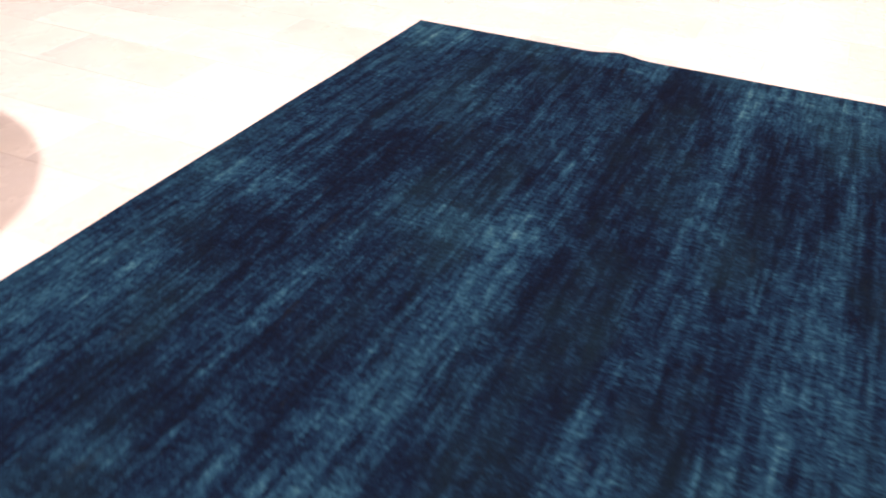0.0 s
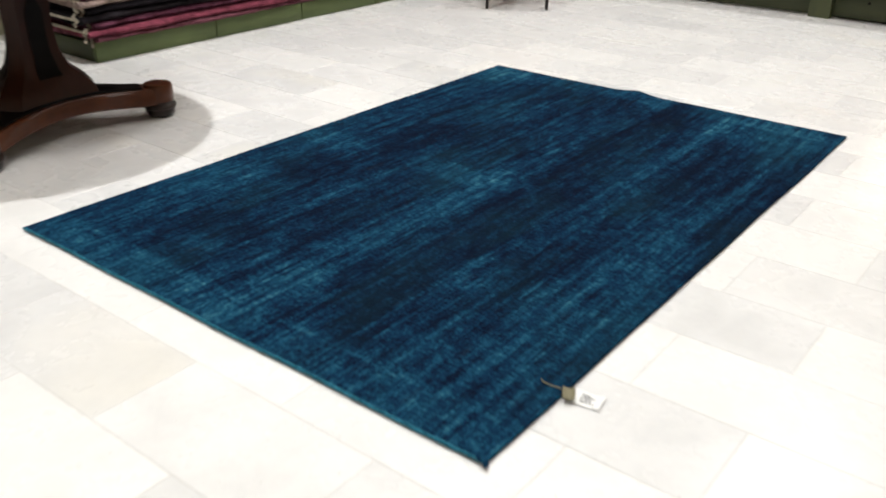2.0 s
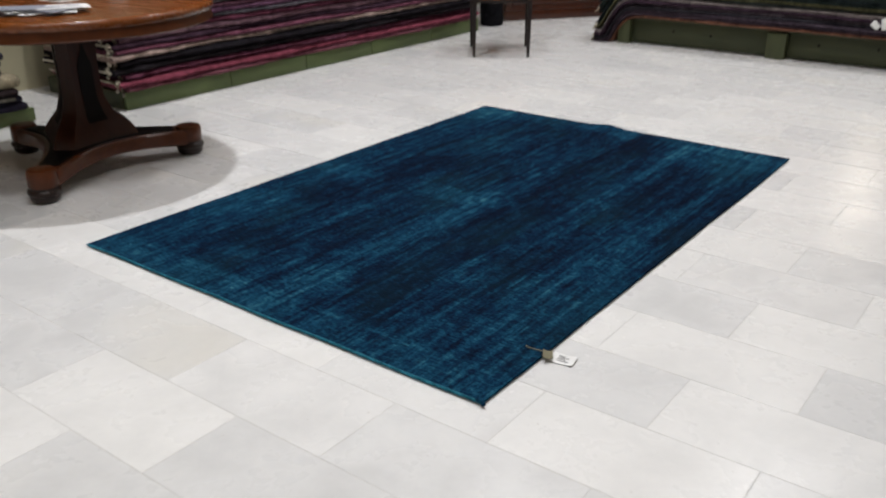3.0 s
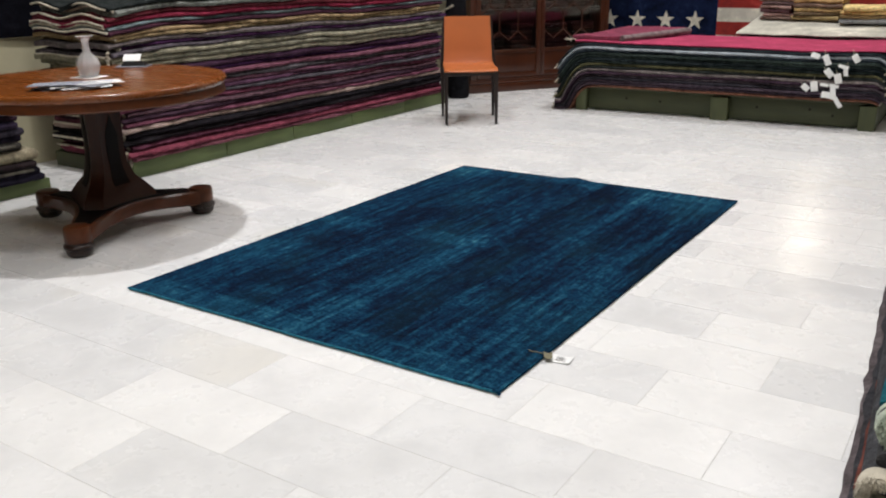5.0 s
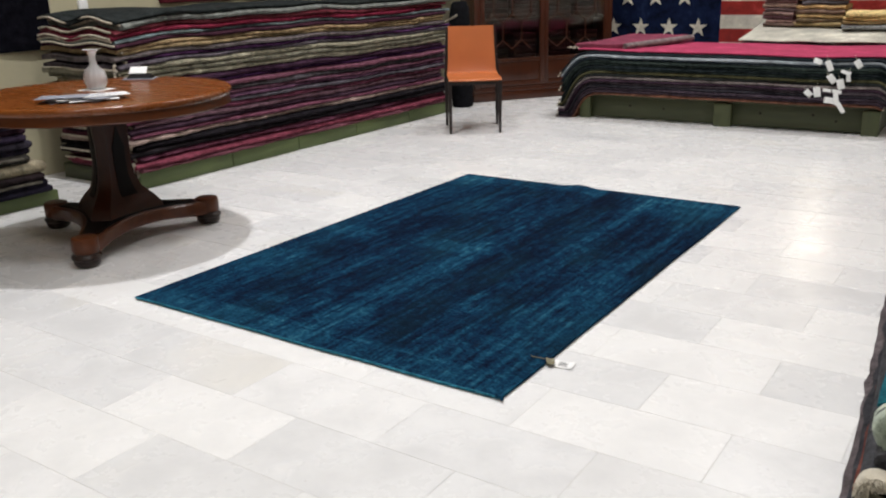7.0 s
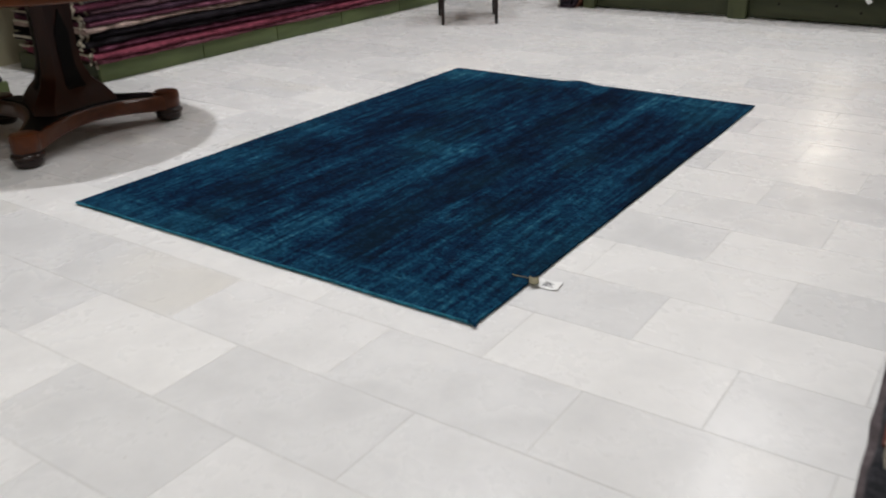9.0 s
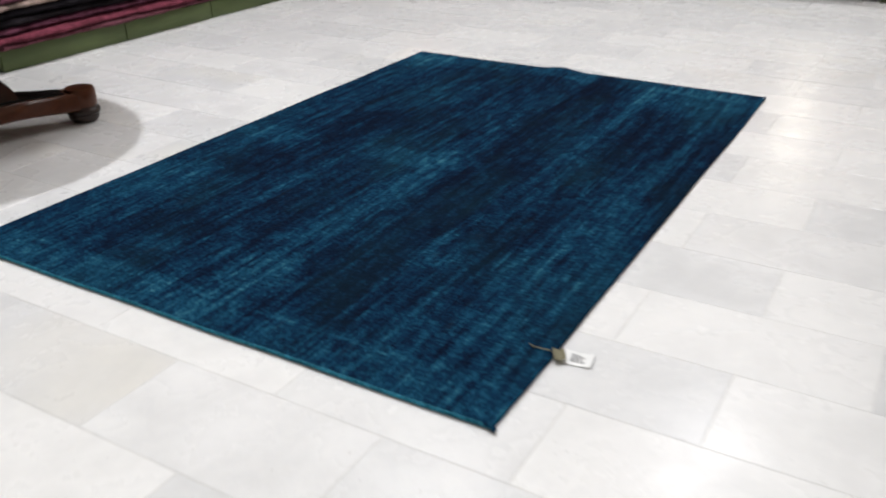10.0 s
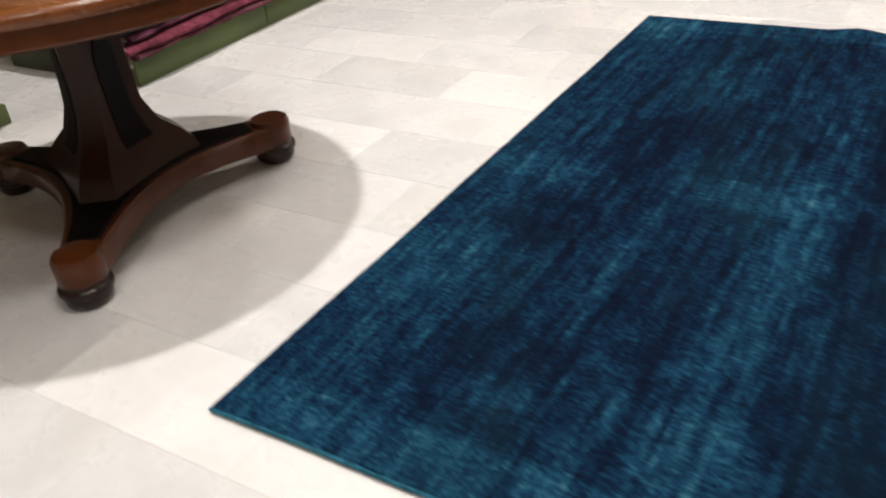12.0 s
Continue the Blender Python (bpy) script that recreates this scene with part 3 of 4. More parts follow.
def slab(x0, x1, y0, y1, z_of, th, nx, ny, along="x1", seed=0.0, ragged=0.02, wobble=0.012):
    """A carpet lying flat: a closed sheet with a rolled fold along the side 'along', waving with the pile beneath."""
    bm = bmesh.new()
    grid = []
    for j in range(ny + 1):
        v = j / ny
        ring = []
        # across: from the far side to the fold, over it and back beneath
        sect = [(u / nx, 1.0) for u in range(nx + 1)] + [(1.0 + 0.5 * math.cos(a) * 0, math.sin(a)) for a in (0.5, 0.0, -0.5)] + [(u / nx, -1.0) for u in range(nx, -1, -1)]
        for idx, (u, s) in enumerate(sect):
            fold = abs(s) < 0.95
            if along in ("x1", "x0"):
                wob = wobble * wave(v * (y1 - y0) * 1.7, seed, 4.4) + 0.55 * wobble * wave(v * (y1 - y0) * 11, seed, 1.4)
                lo, hi = (x0, x1 + wob) if along == "x1" else (x1, x0 + wob)
                x = lo + (hi - lo) * u + (math.copysign(th * 0.62 * math.cos(s * 1.3), hi - lo) if fold else 0)
                y = y0 + (y1 - y0) * v + (ragged * wave(u * 3, seed * 1.7, 8.1) if j in (0, ny) else 0)
            else:
                wob = wobble * wave(v * (x1 - x0) * 1.7, seed, 4.4) + 0.4 * wobble * wave(v * (x1 - x0) * 9, seed, 1.4)
                y = y1 + (y0 + wob - y1) * u - (th * 0.45 * math.cos(s * 1.3) if fold else 0)
                x = x0 + (x1 - x0) * v + (ragged * wave(u * 3, seed * 1.7, 8.1) if j in (0, ny) else 0)
            ring.append((x, y, z_of(x, y) + th / 2 * (1 + s * 0.96)))
        grid.append(ring)
    return loft(bm, grid)


DYES = [(0.16, 0.055, 0.075), (0.19, 0.04, 0.065), (0.13, 0.04, 0.07), (0.018, 0.015, 0.018), (0.014, 0.012, 0.015), (0.33, 0.24, 0.21), (0.15, 0.05, 0.08), (0.055, 0.028, 0.045), (0.13, 0.07, 0.09), (0.14, 0.04, 0.07), (0.09, 0.08, 0.095), (0.11, 0.05, 0.09), (0.13, 0.055, 0.085), (0.085, 0.075, 0.085), (0.16, 0.06, 0.09), (0.06, 0.022, 0.075), (0.045, 0.02, 0.04), (0.24, 0.22, 0.16), (0.2, 0.19, 0.14), (0.26, 0.24, 0.17), (0.1, 0.085, 0.1), (0.07, 0.025, 0.08), (0.12, 0.10, 0.10), (0.26, 0.19, 0.10), (0.30, 0.21, 0.11), (0.05, 0.018, 0.03), (0.14, 0.175, 0.185), (0.2, 0.02, 0.045), (0.13, 0.025, 0.035), (0.17, 0.18, 0.165), (0.022, 0.026, 0.026)]
LEFT = [tuple(1.03 * (0.94 * v + 0.06 * sum(c) / 3) for v in c) for c in DYES]


def pallet(name, label, m, length, depth, height, joints, posts=(), along="y"):
    """Low platform of stained boards on the floor; the front boards butt at the joints."""
    p = thing(name, label, "platform", m)
    part("deck", box(-depth, -0.03, 0.02, length - 0.02, height - 0.025, height - 0.002, 0.003), M["green_y"], p)
    ends = [0.0, *joints, length]
    for a, b in zip(ends, ends[1:]):
        part("board", box(-0.03, 0.0, a + 0.003, b - 0.003, 0.0, height, 0.004), M["green_y"], p)
    for y in (0.0, length - 0.03):
        part("end_board", box(-depth, -0.032, y, y + 0.03, 0.0, height - 0.004, 0.004), M["green"], p)
    return p


def left_stack():
    x_face, y0, y1, base = -1.62, 1.29, 4.78, 0.105
    pallet("carpet_platform", "low green-stained timber platform under stacked carpets", pose(x_face, y0, 0), 3.59, 0.81, base, (0.78, 1.46, 2.16, 2.90))
    rng = random.Random(11)
    n = len(LEFT)
    room = 1.085 - base
    weights = [rng.uniform(0.75, 1.3) for _ in LEFT]
    weights[3] = weights[4] = 1.3
    z = base
    for i, c in enumerate(LEFT):
        th = room * weights[i] / sum(weights)
        hgt = (z - base) / room
        def z_of(x, y, z=z, hgt=hgt, i=i):
            sag = 0.022 * hgt * wave(y * 0.9, 2.0, 6.0) + 0.012 * min(1, hgt * 3) * wave(y * 2.6 + x, 0.8 * z, 2.0)
            end = max(0.0, 1 - (y - y0) / 0.55)
            ripple = 0.020 * hgt ** 4 * end * math.sin((x + 2.5) * 14 + 5 * z)
            return z + sag * min(1, hgt * 5) - 0.03 * hgt * end * end + ripple
        ya = y0 + rng.uniform(-0.06, 0.05) - 0.04 * hgt
        yb = y1 + rng.uniform(-0.06, 0.08)
        xr = x_face + rng.uniform(-0.025, 0.02)
        xb = -2.365 + rng.uniform(-0.02, 0.05)
        rug = thing("folded_carpet", "carpet lying flat in a tall stack of dyed carpets", "carpet", None, "tall carpet stack")
        if min(c) < 0.03 and max(c) < 0.06:
            rug["label"] = "near-black carpet lying flat in a tall carpet stack"
        elif c[0] > 2.2 * c[2]:
            rug["label"] = "tan or red carpet lying flat in a tall carpet stack"
        elif c[0] > 1.5 * c[1]:
            rug["label"] = "mauve-red carpet lying flat in a tall carpet stack"
        elif min(c) > 0.13:
            rug["label"] = "pale grey-beige carpet lying flat in a tall carpet stack"
        else:
            rug["label"] = "grey carpet lying flat in a tall carpet stack"
        part("body", slab(xb, xr, ya, yb, z_of, th * 0.97, 24, 110, "x1", i * 3.7, 0.03, 0.034), dye(c), rug)
        if i % 2 == 1 or i > n - 6:
            pts = [(xb + (xr - xb) * k / 40, ya - 0.006, z_of(xb + (xr - xb) * k / 40, ya) + th * (0.85 if i % 3 else 0.5)) for k in range(41)]
            part("end_fringe", tube(pts, 0.008, 6), M["fringe"], rug, "pale corded end")
        if i < 22:
            zc = z_of(xr, ya) + th
            knot = [(xr - 0.02 + 0.012 * math.sin(k * 1.9 + i), ya - 0.012 + 0.006 * math.cos(k * 2.3), zc + 0.012 - 0.013 * k) for k in range(6)]
            part("tassel", tube(knot, 0.009, 6), M["fringe"], rug, "pale knotted tassel")
        z += th


left_stack()


def bolster(x0, x1, y0, y1, th, seed):
    """A folded carpet: thick, soft, rounded at its sides and ends, a little uneven."""
    r = th * 0.48
    stops = [(y0 + r * (1 - math.cos(a)), r * (1 - math.sin(a))) for a in np.linspace(0.25, math.pi / 2, 5)]
    stops += [(y0 + r + (y1 - y0 - 2 * r) * k / 24, 0.0) for k in range(1, 24)]
    stops += [(y1 - r * (1 - math.cos(a)), r * (1 - math.sin(a))) for a in np.linspace(math.pi / 2, 0.25, 5)]
    rings = []
    for y, inset in stops:
        ring = []
        for cx, cz, a0 in ((x1 - r, th - r, 0.0), (x0 + r, th - r, math.pi / 2), (x0 + r, r, math.pi), (x1 - r, r, 1.5 * math.pi)):
            for q in range(4):
                a = a0 + math.pi / 2 * q / 3
                px = cx + (r - inset) * math.cos(a) + 0.010 * wave(y * 4, seed, cz * 9)
                ring.append((px, y, cz + (r - inset) * math.sin(a) + 0.006 * wave(y * 3, px * 3, seed)))
        rings.append(ring)
    return loft(bmesh.new(), rings)


def low_stack():
    """Folded dark carpets on their own platform against the cream wall."""
    x_face, y1 = -1.84, 0.78
    pallet("carpet_platform", "low green-stained platform under folded dark carpets", pose(x_face, -1.4, 0), 2.26, 0.7, 0.075, (0.7, 1.45))
    rng = random.Random(21)
    cols = [(0.02, 0.018, 0.03), (0.018, 0.016, 0.026), (0.03, 0.022, 0.024), (0.30, 0.26, 0.18), (0.05, 0.045, 0.04), (0.035, 0.03, 0.05), (0.045, 0.04, 0.055), (0.03, 0.022, 0.04), (0.055, 0.03, 0.045), (0.03, 0.026, 0.045)]
    reach = [0.03, 0.015, -0.01, 0.015, -0.075, -0.055, -0.05, -0.085, -0.065, -0.095]
    z = 0.078
    for i, c in enumerate(cols):
        th = 0.068 if i == 3 else rng.uniform(0.036, 0.055)
        label = "cream folded carpet in a low dark stack" if i == 3 else "dark navy-brown folded carpet in a low stack"
        rug = thing("folded_carpet", label, "carpet", pose(0, 0, z), "low carpet stack")
        part("body", bolster(-2.5, -1.80 + rng.uniform(-0.03, 0.02), -1.35, y1 + reach[i], th * 1.02, 50 + i), dye(c), rug)
        if i in (1, 4, 7):
            part("fold", bolster(-2.45, -1.79, -1.3, y1 + reach[i] - 0.05, 0.018, 80 + i), dye((0.10, 0.09, 0.075)), rug, "grey-brown folded edge").location = (0, 0, th * 0.45)
        z += th


low_stack()

# ---- hangings on the west wall ----
def hanging(name, label, x, y0, y1, z0, z1, material):
    bm = bmesh.new()
    rings = []
    n = 40
    for k in range(n + 1):
        y = y0 + (y1 - y0) * k / n
        d = 0.012 + 0.008 * math.sin(k * 0.7) + 0.006 * wave(y * 3, 0, 2)
        rings.append([(x + 0.0, y, z0), (x + d + 0.01, y, z0 + 0.004), (x + d * 0.6 + 0.01, y, (z0 + z1) / 2), (x + 0.012, y, z1), (x, y, z1)])
    loft(bm, rings)
    ob = thing(name, label, "hanging")
    part("cloth", bm, material, ob)
    part("rail", tube([(x + 0.012, y0 - 0.03, z1 + 0.012), (x + 0.012, y1 + 0.03, z1 + 0.012)], 0.012, 8), M["dark_leg"], ob)


hanging("hanging_rug", "near-black rug hanging on the cream wall", -2.598, -1.2, 1.46, 0.84, 2.4, dye((0.005, 0.005, 0.008)))
hanging("hanging_rug", "burgundy rug hanging on the cream wall", -2.598, 2.38, 4.4, 1.10, 2.6, dye((0.09, 0.015, 0.022)))
sock = thing("wall_box", "small pale plastic box on the cream wall", "fitting", pose(-2.6, 1.72, 1.09))
part("case", box(0.0, 0.03, -0.035, 0.035, -0.06, 0.06, 0.008), M["paper"], sock)


# ---- glazed cabinet across the corner ----
def cabinet():
    cab = thing("glazed_cabinet", "mahogany bookcase with two glazed tracery doors across the corner", "cabinet", pose(-1.711, 5.441, 0, 0, 0, 54.6))
    W, D, H = 1.62, 0.38, 2.15
    part("plinth", add_box(add_box(box(0.0, W, 0.0, D, 0.0, 0.085, 0.006), 0.008, W - 0.008, 0.008, D, 0.085, 0.118, 0.01), 0.016, W - 0.016, 0.018, D, 0.118, 0.135, 0.006), M["cabinet"], cab, "moulded mahogany plinth")
    part("side", box(0.02, 0.05, 0.03, D, 0.135, H, 0.002), M["cabinet"], cab)
    part("side", box(W - 0.05, W - 0.02, 0.03, D, 0.135, H, 0.002), M["cabinet"], cab)
    # shade inside the cabinet is put into the back panel's and shelves' dark colour
    part("back_panel", box(0.05, W - 0.05, D - 0.02, D, 0.135, H), M["dark_leg"], cab, "back panel, the cabinet's inner shade put into its colour")
    part("cornice", add_box(box(0.0, W, 0.0, D, H, H + 0.05, 0.01), -0.03, W + 0.03, -0.03, D, H + 0.05, H + 0.11, 0.015), M["cabinet"], cab)
    for z in (0.40, 0.80, 1.2, 1.62):
        part("shelf", box(0.05, W - 0.05, 0.07, D - 0.02, z - 0.012, z + 0.012), M["dark_leg"], cab)
    part("post", box(0.02, 0.085, 0.02, 0.06, 0.135, H, 0.006), M["cabinet"], cab)
    part("post", box(W - 0.07, W - 0.02, 0.02, 0.06, 0.135, H, 0.006), M["cabinet"], cab)
    for k, (a, b) in enumerate(((0.088, 0.80), (0.803, W - 0.073))):
        door = part("door", add_box(add_box(add_box(box(a, a + 0.045, 0.018, 0.05, 0.14, H - 0.005, 0.004), b - 0.045, b, 0.018, 0.05, 0.14, H - 0.005, 0.004), a + 0.045, b - 0.045, 0.020, 0.048, 0.14, 0.19, 0.004), a + 0.045, b - 0.045, 0.020, 0.048, 0.385, 0.42, 0.004), M["cabinet"], cab, "mahogany door frame")
        part("panel", box(a + 0.046, b - 0.046, 0.032, 0.046, 0.19, 0.386, 0.003), M["cabinet"], door, "plain lower door panel")
        pane = part("pane", box(a + 0.045, b - 0.045, 0.040, 0.043, 0.42, H - 0.05), M["glass"], door, "clear old glass", False)
        pane.visible_shadow = False
        part("top_rail", box(a + 0.045, b - 0.045, 0.020, 0.048, H - 0.05, H - 0.006, 0.004), M["cabinet"], door)
        # honeycomb tracery
        bars = bmesh.new()
        n, w = 3, (b - a - 0.09) / 3
        def bar(p, q):
            d = Vector((q[0] - p[0], 0, q[1] - p[1])).normalized() * 0.003
            s = Vector((-d.z, 0, d.x)).normalized() * 0.0048
            P, Q = Vector((p[0], 0, p[1])) - d, Vector((q[0], 0, q[1])) + d
            loft(bars, [[P - s + Vector((0, 0.024, 0)), P + s + Vector((0, 0.024, 0)), P + s + Vector((0, 0.039, 0)), P - s + Vector((0, 0.039, 0))], [Q - s + Vector((0, 0.024, 0)), Q + s + Vector((0, 0.024, 0)), Q + s + Vector((0, 0.039, 0)), Q - s + Vector((0, 0.039, 0))]])
        z0, hv, hd = 0.60, 0.17, 0.085
        row = 0
        z = z0
        while z < H - 0.3:
            shift = 0 if row % 2 == 0 else 0.5
            for i in range(-1, n + 1):
                xl = a + 0.045 + w * (i + shift)
                m, r = xl + w / 2, xl + w
                lo, hi = a + 0.046, b - 0.046
                if lo - 0.001 <= xl and m <= hi + 0.001:
                    bar((xl, z), (m, z - hd))
                if lo - 0.001 <= m and r <= hi + 0.001:
                    bar((m, z - hd), (r, z))
                if lo + 0.01 < xl < hi - 0.01:
                    bar((xl, z), (xl, z + hv))
            z += hv + hd
            row += 1
        part("tracery", bars, M["cabinet"], door, "thin hexagonal glazing bars")
        knob = lathe([(0.006, 0.0), (0.006, 0.012), (0.012, 0.018), (0.010, 0.026), (0.003, 0.029)], 16)
        bmesh.ops.rotate(knob, cent=(0, 0, 0), matrix=Matrix.Rotation(radians(90), 3, "X"), verts=knob.verts)
        bmesh.ops.translate(knob, vec=(b - 0.022 if k == 0 else a + 0.022, 0.018, 1.16), verts=knob.verts)
        part("knob", knob, M["steel"], door, "small metal knob")
    # folded cloths behind the glass; the dimness in there is put into their dyes
    rng = random.Random(8)
    frame_m = cab.matrix_world.copy()
    cols = [(0.016, 0.004, 0.004), (0.010, 0.006, 0.004), (0.007, 0.007, 0.006), (0.018, 0.006, 0.004), (0.006, 0.005, 0.005)]
    for z in (0.413, 0.813, 1.213):
        for x in (0.30, 0.62, 1.02, 1.34):
            h = 0.0
            for k in range(rng.randint(3, 5)):
                t = rng.uniform(0.04, 0.06)
                cl = thing("folded_cloth", "folded textile on a cabinet shelf, colour darkened for the shade there", "textile", frame_m @ pose(x, 0.20, z + h), "cloths in the cabinet")
                part("body", box(-0.13 + rng.uniform(-0.01, 0.01), 0.13, -0.11, 0.12, 0.0, t, 0.015), dye(rng.choice(cols)), cl)
                h += t


cabinet()


def leaning_roll():
    ob = thing("rolled_rug", "dark rolled rug standing upright between stack and cabinet", "rolled rug", pose(-1.70, 5.20, 0, 0, -2, 0))
    bm = lathe([(0.10, 0.0), (0.112, 0.02), (0.115, 0.3), (0.11, 0.7), (0.10, 0.93), (0.07, 1.0), (0.02, 1.01)], 24)
    for v in bm.verts:
        v.co.x += 0.03 * wave(v.co.y * 8, v.co.z * 4, 2.2) + 0.05 * max(0, v.co.z - 0.75)
        v.co.y += 0.02 * wave(v.co.x * 8, v.co.z * 4, 5.2)
    part("body", bm, dye((0.010, 0.010, 0.012)), ob)
    part("stick", tube([(-0.16, -0.09, 0.79), (-0.06, -0.115, 0.83), (0.05, -0.10, 0.88)], 0.009, 8), M["fringe"], ob, "pale wooden stick tucked under the tie")


leaning_roll()


# ---- low bed of carpets with a pink one on top ----
def bed():
    m = pose(-0.366, 5.075, 0, 0, 0, 1.6)
    p = thing("carpet_platform", "green-stained timber platform under a bed of carpets", "platform", m)
    L, D, H = 2.43, 1.0, 0.215
    part("deck", box(0.0, L, 0.03, D, H - 0.025, H - 0.002, 0.003), M["green"], p)
    for a, b in ((0.09, 1.19), (1.33, 2.31)):
        part("board", box(a + 0.002, b - 0.002, 0.045, 0.075, 0.012, H - 0.027, 0.004), M["green"], p, "recessed green board")
    # front posts stand proud; the extra light on them is in their colour
    for a, b in ((0.0, 0.10), (1.19, 1.33), (2.31, L)):
        part("post", box(a, b, -0.012, 0.1, 0.0, H - 0.026, 0.005), M["green_lit"], p, "green timber block, stronger light put into its colour")
        part("post", box(a, b, D - 0.1, D, 0.0, H - 0.026, 0.005), M["green"], p)
    for a, b in ((0.0, 0.03), (L - 0.03, L)):
        part("end_board", box(a, b, 0.102, D - 0.102, 0.012, H - 0.027, 0.004), M["green"], p)
    for kx, kz in ((0.45, 0.12), (0.75, 0.11), (1.55, 0.12), (1.95, 0.13), (2.12, 0.09)):
        kn = lathe([(0.009, 0.0), (0.010, 0.002)], 10)
        bmesh.ops.rotate(kn, cent=(0, 0, 0), matrix=Matrix.Rotation(radians(90), 3, "X"), verts=kn.verts)
        bmesh.ops.translate(kn, vec=(kx, 0.0455, kz), verts=kn.verts)
        part("knot", kn, M["ebony"], p, "dark knot in the board")
    cols = [(0.20, 0.09, 0.06), (0.05, 0.035, 0.045), (0.06, 0.045, 0.06), (0.035, 0.032, 0.04), (0.075, 0.06, 0.07), (0.05, 0.03, 0.045), (0.2, 0.17, 0.165), (0.028, 0.032, 0.03), (0.10, 0.095, 0.05), (0.022, 0.03, 0.028), (0.03, 0.04, 0.045), (0.025, 0.035, 0.032), (0.045, 0.06, 0.055), (0.03, 0.04, 0.05), (0.30, 0.33, 0.36), (0.02, 0.025, 0.03)]
    rng = random.Random(31)
    z = H
    total = 0.575 - H
    for i, c in enumerate(cols):
        th = total / len(cols)
        lift = i / len(cols)
        def z_of(x, y, z=z, lift=lift):
            # drapes over the end of the platform, less so higher up
            over = 0.045 * math.log(1 + math.exp(-(x - 0.02 + 0.06 * lift) / 0.045))
            drop = min(over * (2.9 - 1.75 * lift), 0.24 + 0.10 * lift)
            right = max(0.0, x - 2.40)
            return z - drop - 0.6 * right + (0.007 + 0.012 * lift) * wave(x * 1.9, 1.0 + 0.6 * z, 3.0) + 0.012 * lift * max(0, 1 - x / 1.4)
        x0 = -0.205 + 0.04 * lift + rng.uniform(-0.012, 0.012)
        x1 = 2.46 + rng.uniform(-0.03, 0.05)
        rug = thing("folded_carpet", "dark grey-green carpet in a low bed of carpets", "carpet", m, "low carpet bed")
        if i in (0,):
            rug["label"] = "rust-brown carpet at the bottom of a low carpet bed"
        elif i in (1, 2, 3, 4, 5):
            rug["label"] = "dark mauve carpet in a low bed of carpets"
        elif i in (6, 14):
            rug["label"] = "pale grey carpet edge in a low bed of carpets"
        part("body", slab(x0, x1, -0.04 + rng.uniform(-0.015, 0.015), 0.98, z_of, th * 0.97, 8, 90, "y0", 70 + i * 2.3, 0.02, 0.03), dye(c), rug)
        ends = [(x0 - 0.004, -0.05 + 0.55 * k / 14, z_of(x0, 0) + th * 0.5 + 0.004 * wave(k * 0.6, i, 2)) for k in range(15)]
        part("end_fringe", tube(ends, 0.006, 6), dye((0.16, 0.13, 0.125)) if i % 3 else M["fringe"], rug, "worn pale end")
        if i % 3 == 0:
            lock = [(x0 + 0.01 - 0.009 * k, -0.055 - 0.004 * math.sin(k * 1.7 + i), z_of(x0, 0) + th * 0.5 - 0.010 * k + 0.006 * math.sin(k * 2.3)) for k in range(5)]
            part("loose_thread", tube(lock, 0.005, 5), M["fringe"], rug, "loose pale thread")
        if i % 2 == 0:
            pts = [(x1 + 0.004, -0.03 + 0.5 * k / 12, z_of(x1, 0) + th * 0.5 + 0.004 * wave(k, i, 1)) for k in range(13)]
            part("end_fringe", tube(pts, 0.009, 6), M["fringe"], rug, "pale corded end")
        z += th
    top_z = lambda x, y: z + 0.019 * wave(x * 1.9, 1.34, 3.0) + 0.012 * max(0, 1 - x / 1.4) + 0.006
    pink = thing("pink_rug", "bright pink overdyed rug spread over the carpet bed", "rug", m)
    part("woven_body", slab(-0.02, 2.45, -0.02, 0.98, top_z, 0.014, 10, 90, "y0", 99.0, 0.01, 0.012), wool("pink_dye", (0.40, 0.055, 0.115), (0.33, 0.05, 0.10), 5), pink)
    mauve = thing("folded_rug", "dusty mauve rug folded back on the pink rug", "rug", m)
    mz = lambda x, y: top_z(x, y) + 0.018 + 0.05 * max(0, (y - 0.35)) * (1 if x < 0.5 else 0.6)
    bm = bmesh.new()
    rings = []
    for k in range(21):
        u = k / 20
        xa, xb = -0.08 + 0.20 * u, 0.36 + 0.32 * u
        y = 0.06 + 0.86 * u
        ring = [(xa + (xb - xa) * q / 8, y + 0.03 * wave(q * 0.5, u * 3, 1), mz(xa, y) + 0.03 + 0.012 * wave(q * 0.6, u * 3, 4)) for q in range(9)]
        ring += [(px, py, pz - 0.026) for px, py, pz in ring[::-1]]
        rings.append(ring)
    loft(bm, rings)
    part("woven_body", bm, wool("mauve_dye", (0.23, 0.055, 0.09), (0.16, 0.045, 0.07), 8), mauve)
    part("rolled_edge", tube([(0.37 + 0.33 * k / 10, 0.06 + 0.86 * k / 10, top_z(0.4, 0.3) + 0.036 + 0.02 * k / 10) for k in range(11)], 0.028, 10), wool("grey_underside", (0.22, 0.18, 0.18), None, 14), mauve, "grey rolled edge")
    # a knotted white tassel at the corner
    tas = thing("tassel", "white knotted tassel on the carpet bed", "tassel", m @ pose(-0.10, 0.05, z + 0.02))
    for k in range(7):
        a = k * 0.9
        part("strand", tube([(0, 0, 0.0), (0.03 * math.cos(a), 0.03 * math.sin(a), 0.02), (0.055 * math.cos(a), 0.055 * math.sin(a), 0.008)], 0.005, 5), M["fringe"], tas)
